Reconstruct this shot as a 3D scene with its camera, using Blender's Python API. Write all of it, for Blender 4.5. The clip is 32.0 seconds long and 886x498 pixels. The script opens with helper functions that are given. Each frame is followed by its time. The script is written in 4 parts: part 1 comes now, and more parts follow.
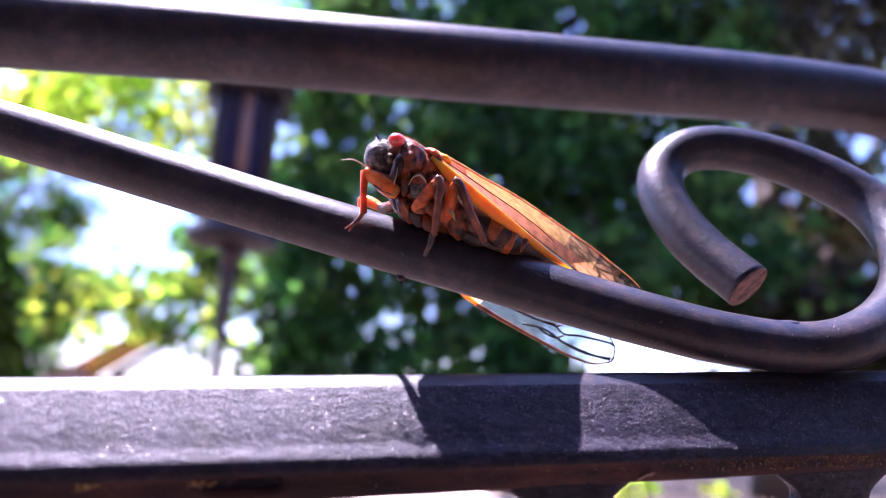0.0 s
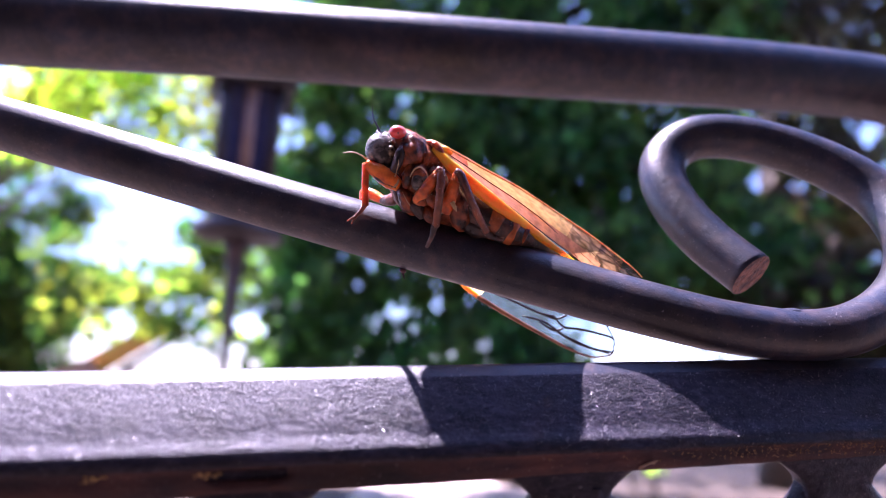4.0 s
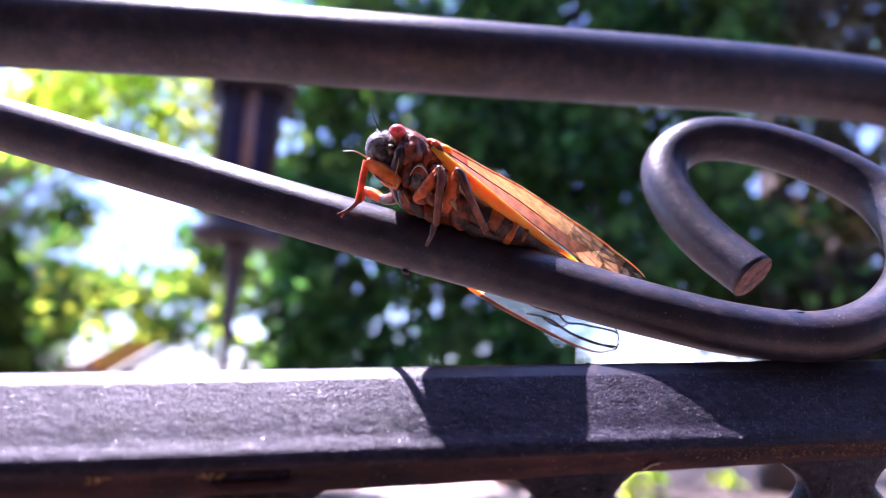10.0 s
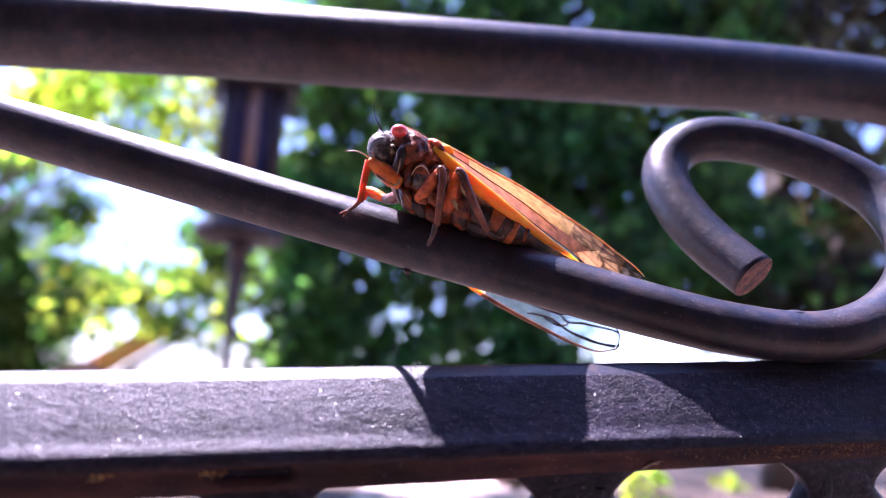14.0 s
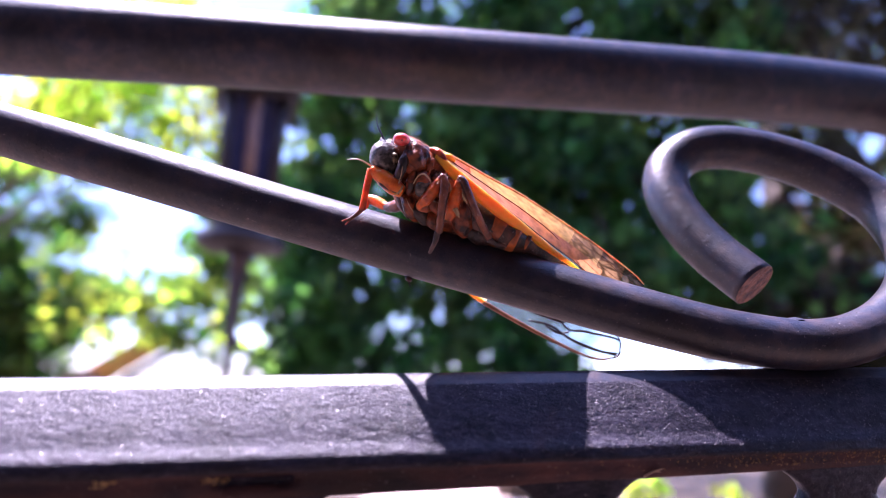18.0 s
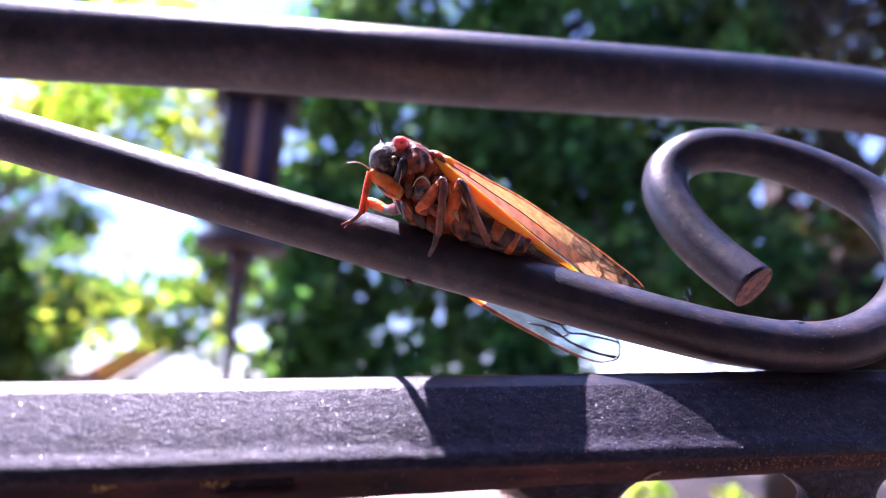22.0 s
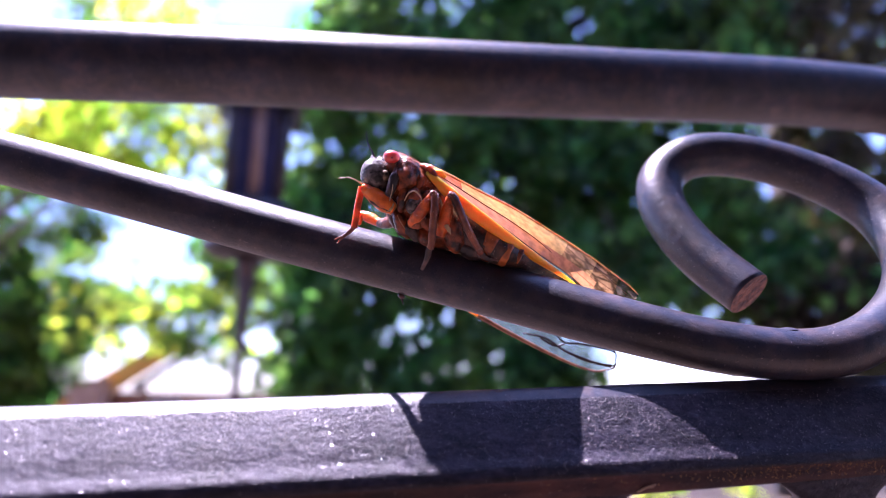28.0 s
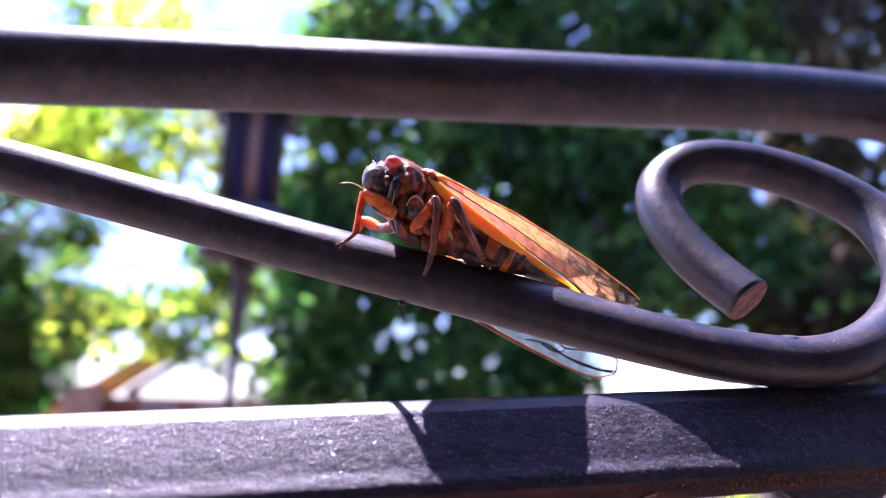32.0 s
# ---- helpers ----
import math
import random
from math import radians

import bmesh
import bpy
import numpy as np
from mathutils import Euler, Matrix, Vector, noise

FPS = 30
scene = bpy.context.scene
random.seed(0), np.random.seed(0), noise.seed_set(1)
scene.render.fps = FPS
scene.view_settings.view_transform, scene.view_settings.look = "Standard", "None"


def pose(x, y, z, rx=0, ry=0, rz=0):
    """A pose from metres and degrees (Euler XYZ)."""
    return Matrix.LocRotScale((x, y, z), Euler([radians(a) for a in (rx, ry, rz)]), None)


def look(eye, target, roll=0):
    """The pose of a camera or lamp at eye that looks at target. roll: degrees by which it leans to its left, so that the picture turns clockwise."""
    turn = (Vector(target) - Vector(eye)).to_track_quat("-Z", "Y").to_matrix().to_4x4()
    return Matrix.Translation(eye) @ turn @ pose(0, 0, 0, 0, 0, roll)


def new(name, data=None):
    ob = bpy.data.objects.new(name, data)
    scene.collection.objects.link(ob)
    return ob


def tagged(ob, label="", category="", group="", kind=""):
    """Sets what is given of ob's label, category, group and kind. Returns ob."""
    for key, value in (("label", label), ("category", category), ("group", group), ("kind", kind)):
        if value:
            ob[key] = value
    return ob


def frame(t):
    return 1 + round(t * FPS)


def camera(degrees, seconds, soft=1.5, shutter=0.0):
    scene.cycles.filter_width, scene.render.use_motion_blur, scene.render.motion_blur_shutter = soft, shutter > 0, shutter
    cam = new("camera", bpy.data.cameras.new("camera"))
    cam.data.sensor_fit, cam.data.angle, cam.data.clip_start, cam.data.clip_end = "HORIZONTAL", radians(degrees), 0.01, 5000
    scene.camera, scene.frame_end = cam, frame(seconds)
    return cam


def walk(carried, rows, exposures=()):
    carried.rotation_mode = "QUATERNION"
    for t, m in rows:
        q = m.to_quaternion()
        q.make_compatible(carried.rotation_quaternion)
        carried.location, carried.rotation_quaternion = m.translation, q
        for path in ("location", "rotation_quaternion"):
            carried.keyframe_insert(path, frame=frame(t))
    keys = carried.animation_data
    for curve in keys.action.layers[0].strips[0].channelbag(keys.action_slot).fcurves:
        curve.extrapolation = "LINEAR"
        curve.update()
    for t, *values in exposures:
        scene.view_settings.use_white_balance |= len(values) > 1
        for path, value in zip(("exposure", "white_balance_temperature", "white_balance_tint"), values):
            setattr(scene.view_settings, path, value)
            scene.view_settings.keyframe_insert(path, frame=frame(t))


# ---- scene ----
# camera and its hand-held sway
cam = camera(68.56, 32.0, 0.9)
cam.data.dof.use_dof = True
cam.data.dof.focus_distance = 0.082
cam.data.dof.aperture_fstop = 15.5
PATH = [
    (0.0, pose(-0.00009, 0.00031, 1.00035, 102.502, -2.799, -1.074)),
    (0.5, pose(0.00008, 0.00013, 1.00079, 102.209, -2.779, -0.943)),
    (1.0, pose(0.00028, -0.00004, 1.00088, 102.129, -2.746, -0.802)),
    (1.5, pose(0.00012, 0.00030, 1.00067, 102.210, -2.751, -0.882)),
    (2.0, pose(0.00007, 0.00037, 1.00057, 102.190, -2.569, -0.875)),
    (2.5, pose(-0.00007, 0.00042, 1.00049, 102.057, -2.547, -0.920)),
    (3.0, pose(0.00016, -0.00006, 1.00030, 101.934, -2.376, -0.697)),
    (3.5, pose(0.00041, 0.00009, 1.00025, 101.806, -2.251, -0.495)),
    (5.5, pose(0.00014, 0.00008, 1.00005, 101.846, -2.493, -0.500)),
    (6.0, pose(0.00010, 0.00013, 1.00000, 101.937, -2.486, -0.473)),
    (6.5, pose(0.00009, 0.00005, 1.00010, 101.918, -2.508, -0.476)),
    (7.0, pose(0.00013, 0.00006, 1.00002, 101.993, -2.475, -0.407)),
    (7.5, pose(-0.00001, 0.00017, 0.99999, 102.018, -2.501, -0.525)),
    (8.0, pose(0.00003, 0.00009, 1.00001, 102.010, -2.443, -0.478)),
    (8.5, pose(-0.00003, 0.00009, 1.00000, 102.018, -2.460, -0.527)),
    (9.0, pose(0.00000, 0.00000, 1.00000, 102.011, -2.445, -0.520)),
    (9.5, pose(0.00002, 0.00001, 0.99996, 102.090, -2.360, -0.499)),
    (10.0, pose(-0.00002, 0.00006, 0.99996, 102.108, -2.336, -0.520)),
    (10.5, pose(-0.00004, -0.00005, 0.99998, 102.047, -2.445, -0.534)),
    (11.0, pose(-0.00007, -0.00016, 1.00007, 102.004, -2.484, -0.532)),
    (11.5, pose(-0.00009, -0.00010, 1.00000, 102.093, -2.429, -0.539)),
    (12.0, pose(-0.00007, -0.00008, 1.00010, 102.045, -2.389, -0.527)),
    (12.5, pose(0.00007, -0.00023, 1.00012, 101.991, -2.462, -0.412)),
    (13.0, pose(0.00011, -0.00016, 1.00004, 102.010, -2.440, -0.367)),
    (13.5, pose(0.00017, -0.00032, 1.00010, 101.935, -2.484, -0.295)),
    (14.0, pose(0.00013, -0.00033, 1.00005, 101.947, -2.501, -0.339)),
    (14.5, pose(0.00001, -0.00031, 1.00013, 101.867, -2.536, -0.426)),
    (16.5, pose(0.00004, -0.00046, 0.99992, 102.398, -2.427, -0.306)),
    (17.0, pose(0.00000, -0.00064, 0.99992, 102.496, -2.518, -0.292)),
    (17.5, pose(0.00001, -0.00063, 0.99992, 102.604, -2.555, -0.272)),
    (18.0, pose(-0.00003, -0.00067, 0.99984, 102.722, -2.515, -0.303)),
    (18.5, pose(-0.00013, -0.00072, 0.99979, 102.804, -2.513, -0.378)),
    (19.0, pose(-0.00010, -0.00073, 0.99985, 102.768, -2.506, -0.349)),
    (19.5, pose(-0.00009, -0.00073, 0.99993, 102.746, -2.549, -0.334)),
    (20.0, pose(-0.00011, -0.00077, 0.99990, 102.800, -2.545, -0.350)),
    (20.5, pose(-0.00015, -0.00074, 0.99989, 102.806, -2.530, -0.391)),
    (21.0, pose(-0.00003, -0.00077, 0.99995, 102.765, -2.559, -0.314)),
    (21.5, pose(0.00005, -0.00079, 0.99996, 102.808, -2.530, -0.257)),
    (22.0, pose(0.00008, -0.00077, 1.00001, 102.852, -2.466, -0.256)),
    (22.5, pose(0.00012, -0.00078, 1.00009, 102.896, -2.380, -0.246)),
    (23.0, pose(0.00031, -0.00098, 1.00030, 102.807, -2.329, -0.105)),
    (23.5, pose(0.00060, -0.00100, 1.00044, 102.807, -2.220, 0.041)),
    (24.0, pose(0.00102, -0.00098, 1.00058, 102.793, -2.069, 0.240)),
    (24.5, pose(0.00129, -0.00094, 1.00059, 102.860, -1.972, 0.359)),
    (25.0, pose(0.00149, -0.00091, 1.00079, 102.823, -1.910, 0.424)),
    (25.5, pose(0.00165, -0.00114, 1.00108, 102.682, -1.925, 0.468)),
    (27.5, pose(0.00197, -0.00132, 1.00178, 102.704, -1.434, 0.628)),
    (28.0, pose(0.00195, -0.00129, 1.00177, 102.819, -1.418, 0.612)),
    (28.5, pose(0.00205, -0.00137, 1.00192, 102.801, -1.462, 0.623)),
    (29.0, pose(0.00208, -0.00139, 1.00220, 102.728, -1.394, 0.620)),
    (29.5, pose(0.00210, -0.00146, 1.00223, 102.811, -1.438, 0.599)),
    (30.0, pose(0.00215, -0.00152, 1.00232, 102.829, -1.399, 0.619)),
    (30.5, pose(0.00213, -0.00152, 1.00226, 102.937, -1.396, 0.573)),
    (31.0, pose(0.00207, -0.00151, 1.00232, 102.924, -1.394, 0.556)),
    (31.5, pose(0.00171, -0.00133, 1.00223, 102.998, -1.417, 0.390)),
    (32.0, pose(0.00126, -0.00113, 1.00208, 103.259, -1.366, 0.193)),
]
EXPOSURE = (2.48, 5620, 46)
walk(cam, PATH, ((0, *EXPOSURE), (32, *EXPOSURE)))

# the iron panel's own axes, in millimetres: x along it, y away from the camera, z up
PANEL = pose(0, 0, 1, 102) @ pose(0, 0, 0, 0, 0, 2.5) @ pose(0, 0, 0, -90)

# world and sun
TO_SUN = (PANEL.to_3x3() @ Vector((-0.285, 0.49, 1.0))).normalized()
world = bpy.data.worlds.new("sky")
scene.world = world
world.use_nodes = True
wn = world.node_tree
sky = wn.nodes.new("ShaderNodeTexSky")
sky.sky_type, sky.sun_disc = "NISHITA", False
sky.dust_density, sky.ozone_density = 0.8, 4.6
sky.sun_elevation = math.asin(TO_SUN.z)
sky.sun_rotation = math.atan2(TO_SUN.x, TO_SUN.y)
wn.links.new(sky.outputs[0], wn.nodes["Background"].inputs[0])
wn.nodes["Background"].inputs[1].default_value = 0.09
sun = new("sun", bpy.data.lights.new("sun", "SUN"))
sun.data.energy, sun.data.angle, sun.data.color = 5.0, radians(0.53), (1.0, 0.95, 0.87)
sun.matrix_world = look(TO_SUN * 20, (0, 0, 0))


# ---- materials ----
def material(name, colour, rough=0.5, metal=0.0, second=None, scale=200.0, mix=0.5, bump=0.0, bump_scale=800.0,
             bump_depth=0.0002, sss=0.0, sss_mm=1.0, spec=0.5, detail=4.0, coat=0.0, glint=0.0, dust=0.0, sheen=0.0, flake=0.0,
             stretch=(1, 1, 1), ior=1.5, lumps=0.0, lump_scale=300.0, mottle=0.0):
    """A surface of two colours in a noise, with relief."""
    m = bpy.data.materials.new(name)
    m.use_nodes = True
    n, l = m.node_tree.nodes, m.node_tree.links
    b = n["Principled BSDF"]
    b.inputs["Roughness"].default_value, b.inputs["Metallic"].default_value = rough, metal
    b.inputs["Specular IOR Level"].default_value, b.inputs["IOR"].default_value = spec, ior
    b.inputs["Coat Weight"].default_value = coat
    b.inputs["Sheen Weight"].default_value, b.inputs["Sheen Roughness"].default_value = sheen, 0.3
    tc = n.new("ShaderNodeTexCoord")
    tex = n.new("ShaderNodeTexNoise")
    tex.inputs["Scale"].default_value, tex.inputs["Detail"].default_value = scale, detail
    mapped = n.new("ShaderNodeMapping")
    mapped.inputs["Scale"].default_value = stretch
    l.new(tc.outputs["Object"], mapped.inputs["Vector"])
    l.new(mapped.outputs[0], tex.inputs["Vector"])
    ramp = n.new("ShaderNodeValToRGB")
    ramp.color_ramp.elements[0].position, ramp.color_ramp.elements[1].position = mix - 0.13, mix + 0.13
    ramp.color_ramp.elements[0].color = (*colour, 1)
    ramp.color_ramp.elements[1].color = (*(second or [c * 1.35 for c in colour]), 1)
    l.new(tex.outputs[0], ramp.inputs[0])
    out = ramp.outputs[0]
    if mottle:
        # broad worn patches, lighter and darker
        tm, mr, hsv = n.new("ShaderNodeTexNoise"), n.new("ShaderNodeMapRange"), n.new("ShaderNodeHueSaturation")
        tm.inputs["Scale"].default_value, tm.inputs["Detail"].default_value = scale * 0.22, 5
        l.new(mapped.outputs[0], tm.inputs["Vector"])
        mr.inputs[1].default_value, mr.inputs[2].default_value = 0.35, 0.65
        mr.inputs[3].default_value, mr.inputs[4].default_value = 1 - mottle, 1 + mottle
        l.new(tm.outputs[0], mr.inputs[0])
        l.new(mr.outputs[0], hsv.inputs["Value"])
        l.new(out, hsv.inputs["Color"])
        out = hsv.outputs[0]
    if dust:
        # sparse pale specks of dust and chipped paint
        t3, mr, mx = n.new("ShaderNodeTexNoise"), n.new("ShaderNodeMapRange"), n.new("ShaderNodeMix")
        t3.inputs["Scale"].default_value, t3.inputs["Detail"].default_value = 4200, 2
        l.new(tc.outputs["Object"], t3.inputs["Vector"])
        mr.inputs[1].default_value, mr.inputs[2].default_value, mr.inputs[4].default_value = 0.69, 0.73, dust
        l.new(t3.outputs[0], mr.inputs[0])
        mx.data_type = "RGBA"
        l.new(mr.outputs[0], mx.inputs[0])
        l.new(out, mx.inputs[6])
        mx.inputs[7].default_value = (0.42, 0.36, 0.34, 1)
        out = mx.outputs[2]
    l.new(out, b.inputs["Base Color"])
    if sss:
        b.inputs["Subsurface Weight"].default_value = sss
        b.inputs["Subsurface Radius"].default_value = (1.0, 0.45, 0.15)
        b.inputs["Subsurface Scale"].default_value = sss_mm / 1000
    if bump:
        t2 = n.new("ShaderNodeTexNoise")
        t2.inputs["Scale"].default_value, t2.inputs["Detail"].default_value = bump_scale, 6
        l.new(tc.outputs["Object"], t2.inputs["Vector"])
        bp = n.new("ShaderNodeBump")
        bp.inputs["Strength"].default_value, bp.inputs["Distance"].default_value = bump, bump_depth
        l.new(t2.outputs[0], bp.inputs["Height"])
        l.new(bp.outputs[0], b.inputs["Normal"])
        if lumps:
            t4, b4 = n.new("ShaderNodeTexNoise"), n.new("ShaderNodeBump")
            t4.inputs["Scale"].default_value, t4.inputs["Detail"].default_value = lump_scale, 4
            l.new(mapped.outputs[0], t4.inputs["Vector"])
            b4.inputs["Strength"].default_value, b4.inputs["Distance"].default_value = 1.0, lumps
            l.new(t4.outputs[0], b4.inputs["Height"])
            l.new(b4.outputs[0], bp.inputs["Normal"])
    if flake:
        # flakes in the lacquer, each tilted its own way
        vf, sub, add, nrm, geo = n.new("ShaderNodeTexVoronoi"), n.new("ShaderNodeVectorMath"), n.new("ShaderNodeVectorMath"), n.new("ShaderNodeVectorMath"), n.new("ShaderNodeNewGeometry")
        vf.inputs["Scale"].default_value = 11000
        l.new(tc.outputs["Object"], vf.inputs["Vector"])
        sub.operation, add.operation, nrm.operation = "SUBTRACT", "MULTIPLY_ADD", "NORMALIZE"
        sub.inputs[1].default_value = (0.5, 0.5, 0.5)
        l.new(vf.outputs["Color"], sub.inputs[0])
        l.new(sub.outputs[0], add.inputs[0])
        add.inputs[1].default_value = (0.85, 0.85, 0.85)
        l.new(geo.outputs["Normal"], add.inputs[2])
        l.new(add.outputs[0], nrm.inputs[0])
        l.new(nrm.outputs[0], b.inputs["Coat Normal"])
        b.inputs["Coat Weight"].default_value, b.inputs["Coat Roughness"].default_value = flake, 0.13
    if glint:
        # fine grains in the paint: small domes, smoother than the rest
        vo, mr = n.new("ShaderNodeTexVoronoi"), n.new("ShaderNodeMapRange")
        vo.inputs["Scale"].default_value = 3600
        l.new(tc.outputs["Object"], vo.inputs["Vector"])
        mr.inputs[1].default_value, mr.inputs[2].default_value, mr.inputs[3].default_value, mr.inputs[4].default_value = 0.0, 0.28, 1.0, 0.0
        l.new(vo.outputs["Distance"], mr.inputs[0])
        b2 = n.new("ShaderNodeBump")
        b2.inputs["Strength"].default_value, b2.inputs["Distance"].default_value = glint, 0.00007
        l.new(mr.outputs[0], b2.inputs["Height"])
        l.new(bp.outputs[0], b2.inputs["Normal"])
        l.new(b2.outputs[0], b.inputs["Normal"])
        m2 = n.new("ShaderNodeMapRange")
        m2.inputs[3].default_value, m2.inputs[4].default_value = rough, rough * 0.4
        l.new(mr.outputs[0], m2.inputs[0])
        l.new(m2.outputs[0], b.inputs["Roughness"])
    return m


def leaf_material(name, colour, glow, share=0.5):
    """Thin leaf: light passes through it, and each leaf has its own shade."""
    m = bpy.data.materials.new(name)
    m.use_nodes = True
    n, l = m.node_tree.nodes, m.node_tree.links
    b = n["Principled BSDF"]
    b.inputs["Roughness"].default_value = 0.6
    b.inputs["Specular IOR Level"].default_value = 0.2
    geo, hsv, mr = n.new("ShaderNodeNewGeometry"), n.new("ShaderNodeHueSaturation"), n.new("ShaderNodeMapRange")
    mr.inputs[3].default_value, mr.inputs[4].default_value = 0.15, 2.1
    l.new(geo.outputs["Random Per Island"], mr.inputs[0])
    l.new(mr.outputs[0], hsv.inputs["Value"])
    # whole sprays are older or younger, bluer or yellower
    tc, tn, hue = n.new("ShaderNodeTexCoord"), n.new("ShaderNodeTexNoise"), n.new("ShaderNodeMapRange")
    tn.inputs["Scale"].default_value, tn.inputs["Detail"].default_value = 1.6, 3
    l.new(tc.outputs["Object"], tn.inputs["Vector"])
    hue.inputs[1].default_value, hue.inputs[2].default_value, hue.inputs[3].default_value, hue.inputs[4].default_value = 0.32, 0.68, 0.55, 0.44
    l.new(tn.outputs[0], hue.inputs[0])
    l.new(hue.outputs[0], hsv.inputs["Hue"])
    hsv.inputs["Color"].default_value = (*colour, 1)
    l.new(hsv.outputs[0], b.inputs["Base Color"])
    tr, mx, h2 = n.new("ShaderNodeBsdfTranslucent"), n.new("ShaderNodeMixShader"), n.new("ShaderNodeHueSaturation")
    h2.inputs["Color"].default_value = (*glow, 1)
    l.new(hue.outputs[0], h2.inputs["Hue"])
    l.new(mr.outputs[0], h2.inputs["Value"])
    l.new(h2.outputs[0], tr.inputs[0])
    mx.inputs[0].default_value = share
    l.new(b.outputs[0], mx.inputs[1])
    l.new(tr.outputs[0], mx.inputs[2])
    l.new(mx.outputs[0], n["Material Output"].inputs[0])
    return m


def membrane(name, tint, clear, body, through_colour, share=0.55, dark=0.72, lace=0.0):
    """A wing's skin: part clear, part a thin sheet that glows when lit from behind."""
    m = bpy.data.materials.new(name)
    m.use_nodes = True
    n, l = m.node_tree.nodes, m.node_tree.links
    b = n["Principled BSDF"]
    b.inputs["Roughness"].default_value = 0.25
    tc, tex, ramp = n.new("ShaderNodeTexCoord"), n.new("ShaderNodeTexNoise"), n.new("ShaderNodeValToRGB")
    tex.inputs["Scale"].default_value, tex.inputs["Detail"].default_value = 900, 8
    l.new(tc.outputs["Object"], tex.inputs["Vector"])
    ramp.color_ramp.elements[0].position, ramp.color_ramp.elements[1].position = 0.35, 0.65
    ramp.color_ramp.elements[0].color = (*[c * min(dark, 0.55) for c in through_colour], 1)
    ramp.color_ramp.elements[1].color = (*through_colour, 1)
    l.new(tex.outputs[0], ramp.inputs[0])
    skin = n.new("ShaderNodeValToRGB")
    skin.color_ramp.elements[0].position, skin.color_ramp.elements[1].position = 0.38, 0.6
    skin.color_ramp.elements[0].color = (*[c * dark for c in body], 1)
    skin.color_ramp.elements[1].color = (*body, 1)
    l.new(tex.outputs[0], skin.inputs[0])
    through_out, skin_out = ramp.outputs[0], skin.outputs[0]
    if lace:
        # net of fine dark veins
        vo, mr = n.new("ShaderNodeTexVoronoi"), n.new("ShaderNodeMapRange")
        vo.feature = "DISTANCE_TO_EDGE"
        vo.inputs["Scale"].default_value = 900
        turned, drawn = n.new("ShaderNodeMapping"), n.new("ShaderNodeMapping")
        turned.inputs["Rotation"].default_value = (0, radians(-32), 0)
        drawn.inputs["Scale"].default_value = (0.32, 1, 1)
        l.new(tc.outputs["Object"], turned.inputs["Vector"])
        l.new(turned.outputs[0], drawn.inputs["Vector"])
        l.new(drawn.outputs[0], vo.inputs["Vector"])
        mr.inputs[1].default_value, mr.inputs[2].default_value, mr.inputs[3].default_value = 0.06, 0.16, 1 - 0.85 * lace
        l.new(vo.outputs["Distance"], mr.inputs[0])
        outs = []
        for o in (through_out, skin_out):
            h = n.new("ShaderNodeHueSaturation")
            l.new(o, h.inputs["Color"])
            l.new(mr.outputs[0], h.inputs["Value"])
            outs.append(h.outputs[0])
        through_out, skin_out = outs
    l.new(skin_out, b.inputs["Base Color"])
    bp = n.new("ShaderNodeBump")
    bp.inputs["Strength"].default_value, bp.inputs["Distance"].default_value = 1.0, 0.00025
    l.new(tex.outputs[0], bp.inputs["Height"])
    l.new(bp.outputs[0], b.inputs["Normal"])
    tr, m1, m2 = n.new("ShaderNodeBsdfTranslucent"), n.new("ShaderNodeMixShader"), n.new("ShaderNodeMixShader")
    cl = n.new("ShaderNodeBsdfTransparent")
    cl.inputs[0].default_value = (*tint, 1)
    l.new(through_out, tr.inputs[0])
    m1.inputs[0].default_value = share
    l.new(b.outputs[0], m1.inputs[1])
    l.new(tr.outputs[0], m1.inputs[2])
    m2.inputs[0].default_value = clear
    l.new(m1.outputs[0], m2.inputs[1])
    l.new(cl.outputs[0], m2.inputs[2])
    l.new(m2.outputs[0], n["Material Output"].inputs[0])
    return m


IRON = material("dark iron paint", (0.0135, 0.0150, 0.0270), 0.39, 0.0, (0.047, 0.0330, 0.0350), 420, 0.55, 0.8, 4200, 0.00005, spec=0.5, ior=1.58, glint=0.3, detail=12.0, dust=0.5, mottle=0.55, lumps=0.00006, lump_scale=900)
IRON_ROUGH = material("pitted iron paint", (0.0122, 0.0110, 0.0215), 0.37, 0.0, (0.039, 0.031, 0.046), 1900, 0.52, 1.0, 4800, 0.00017, spec=0.24, glint=0.6, detail=12.0, dust=0.5, flake=0.04, stretch=(0.5, 1, 1), mottle=0.4, lumps=0.00014, lump_scale=1300)
IRON_RUSTY = material("rust-stained iron paint", (0.018, 0.009, 0.016), 0.55, 0.0, (0.070, 0.026, 0.022), 420, 0.50, 0.9, 2600, 0.00014, spec=0.3, detail=10.0, dust=0.35, stretch=(0.35, 1, 1), mottle=0.5, lumps=0.0004)
GLINT_GRIT = material("grit pale as sun glints", (0.22, 0.19, 0.20), 0.2, 0.0, (0.42, 0.36, 0.36), 3000, spec=0.7, ior=1.7)
RUST = material("rusted iron", (0.085, 0.032, 0.025), 0.6, 0.0, (0.36, 0.135, 0.08), 800, 0.5, 1.0, 1500, 0.0005, dust=0.5)
SHELL = material("dark shell", (0.018, 0.012, 0.010), 0.42, 0.0, (0.13, 0.05, 0.028), 800, 0.56, 1.0, 2300, 0.00013, detail=9.0, sheen=0.1)
FACE = material("grey ridged face", (0.020, 0.017, 0.016), 0.46, 0.0, (0.22, 0.18, 0.155), 1500, 0.53, 1.0, 2600, 0.0001, sheen=0.25)
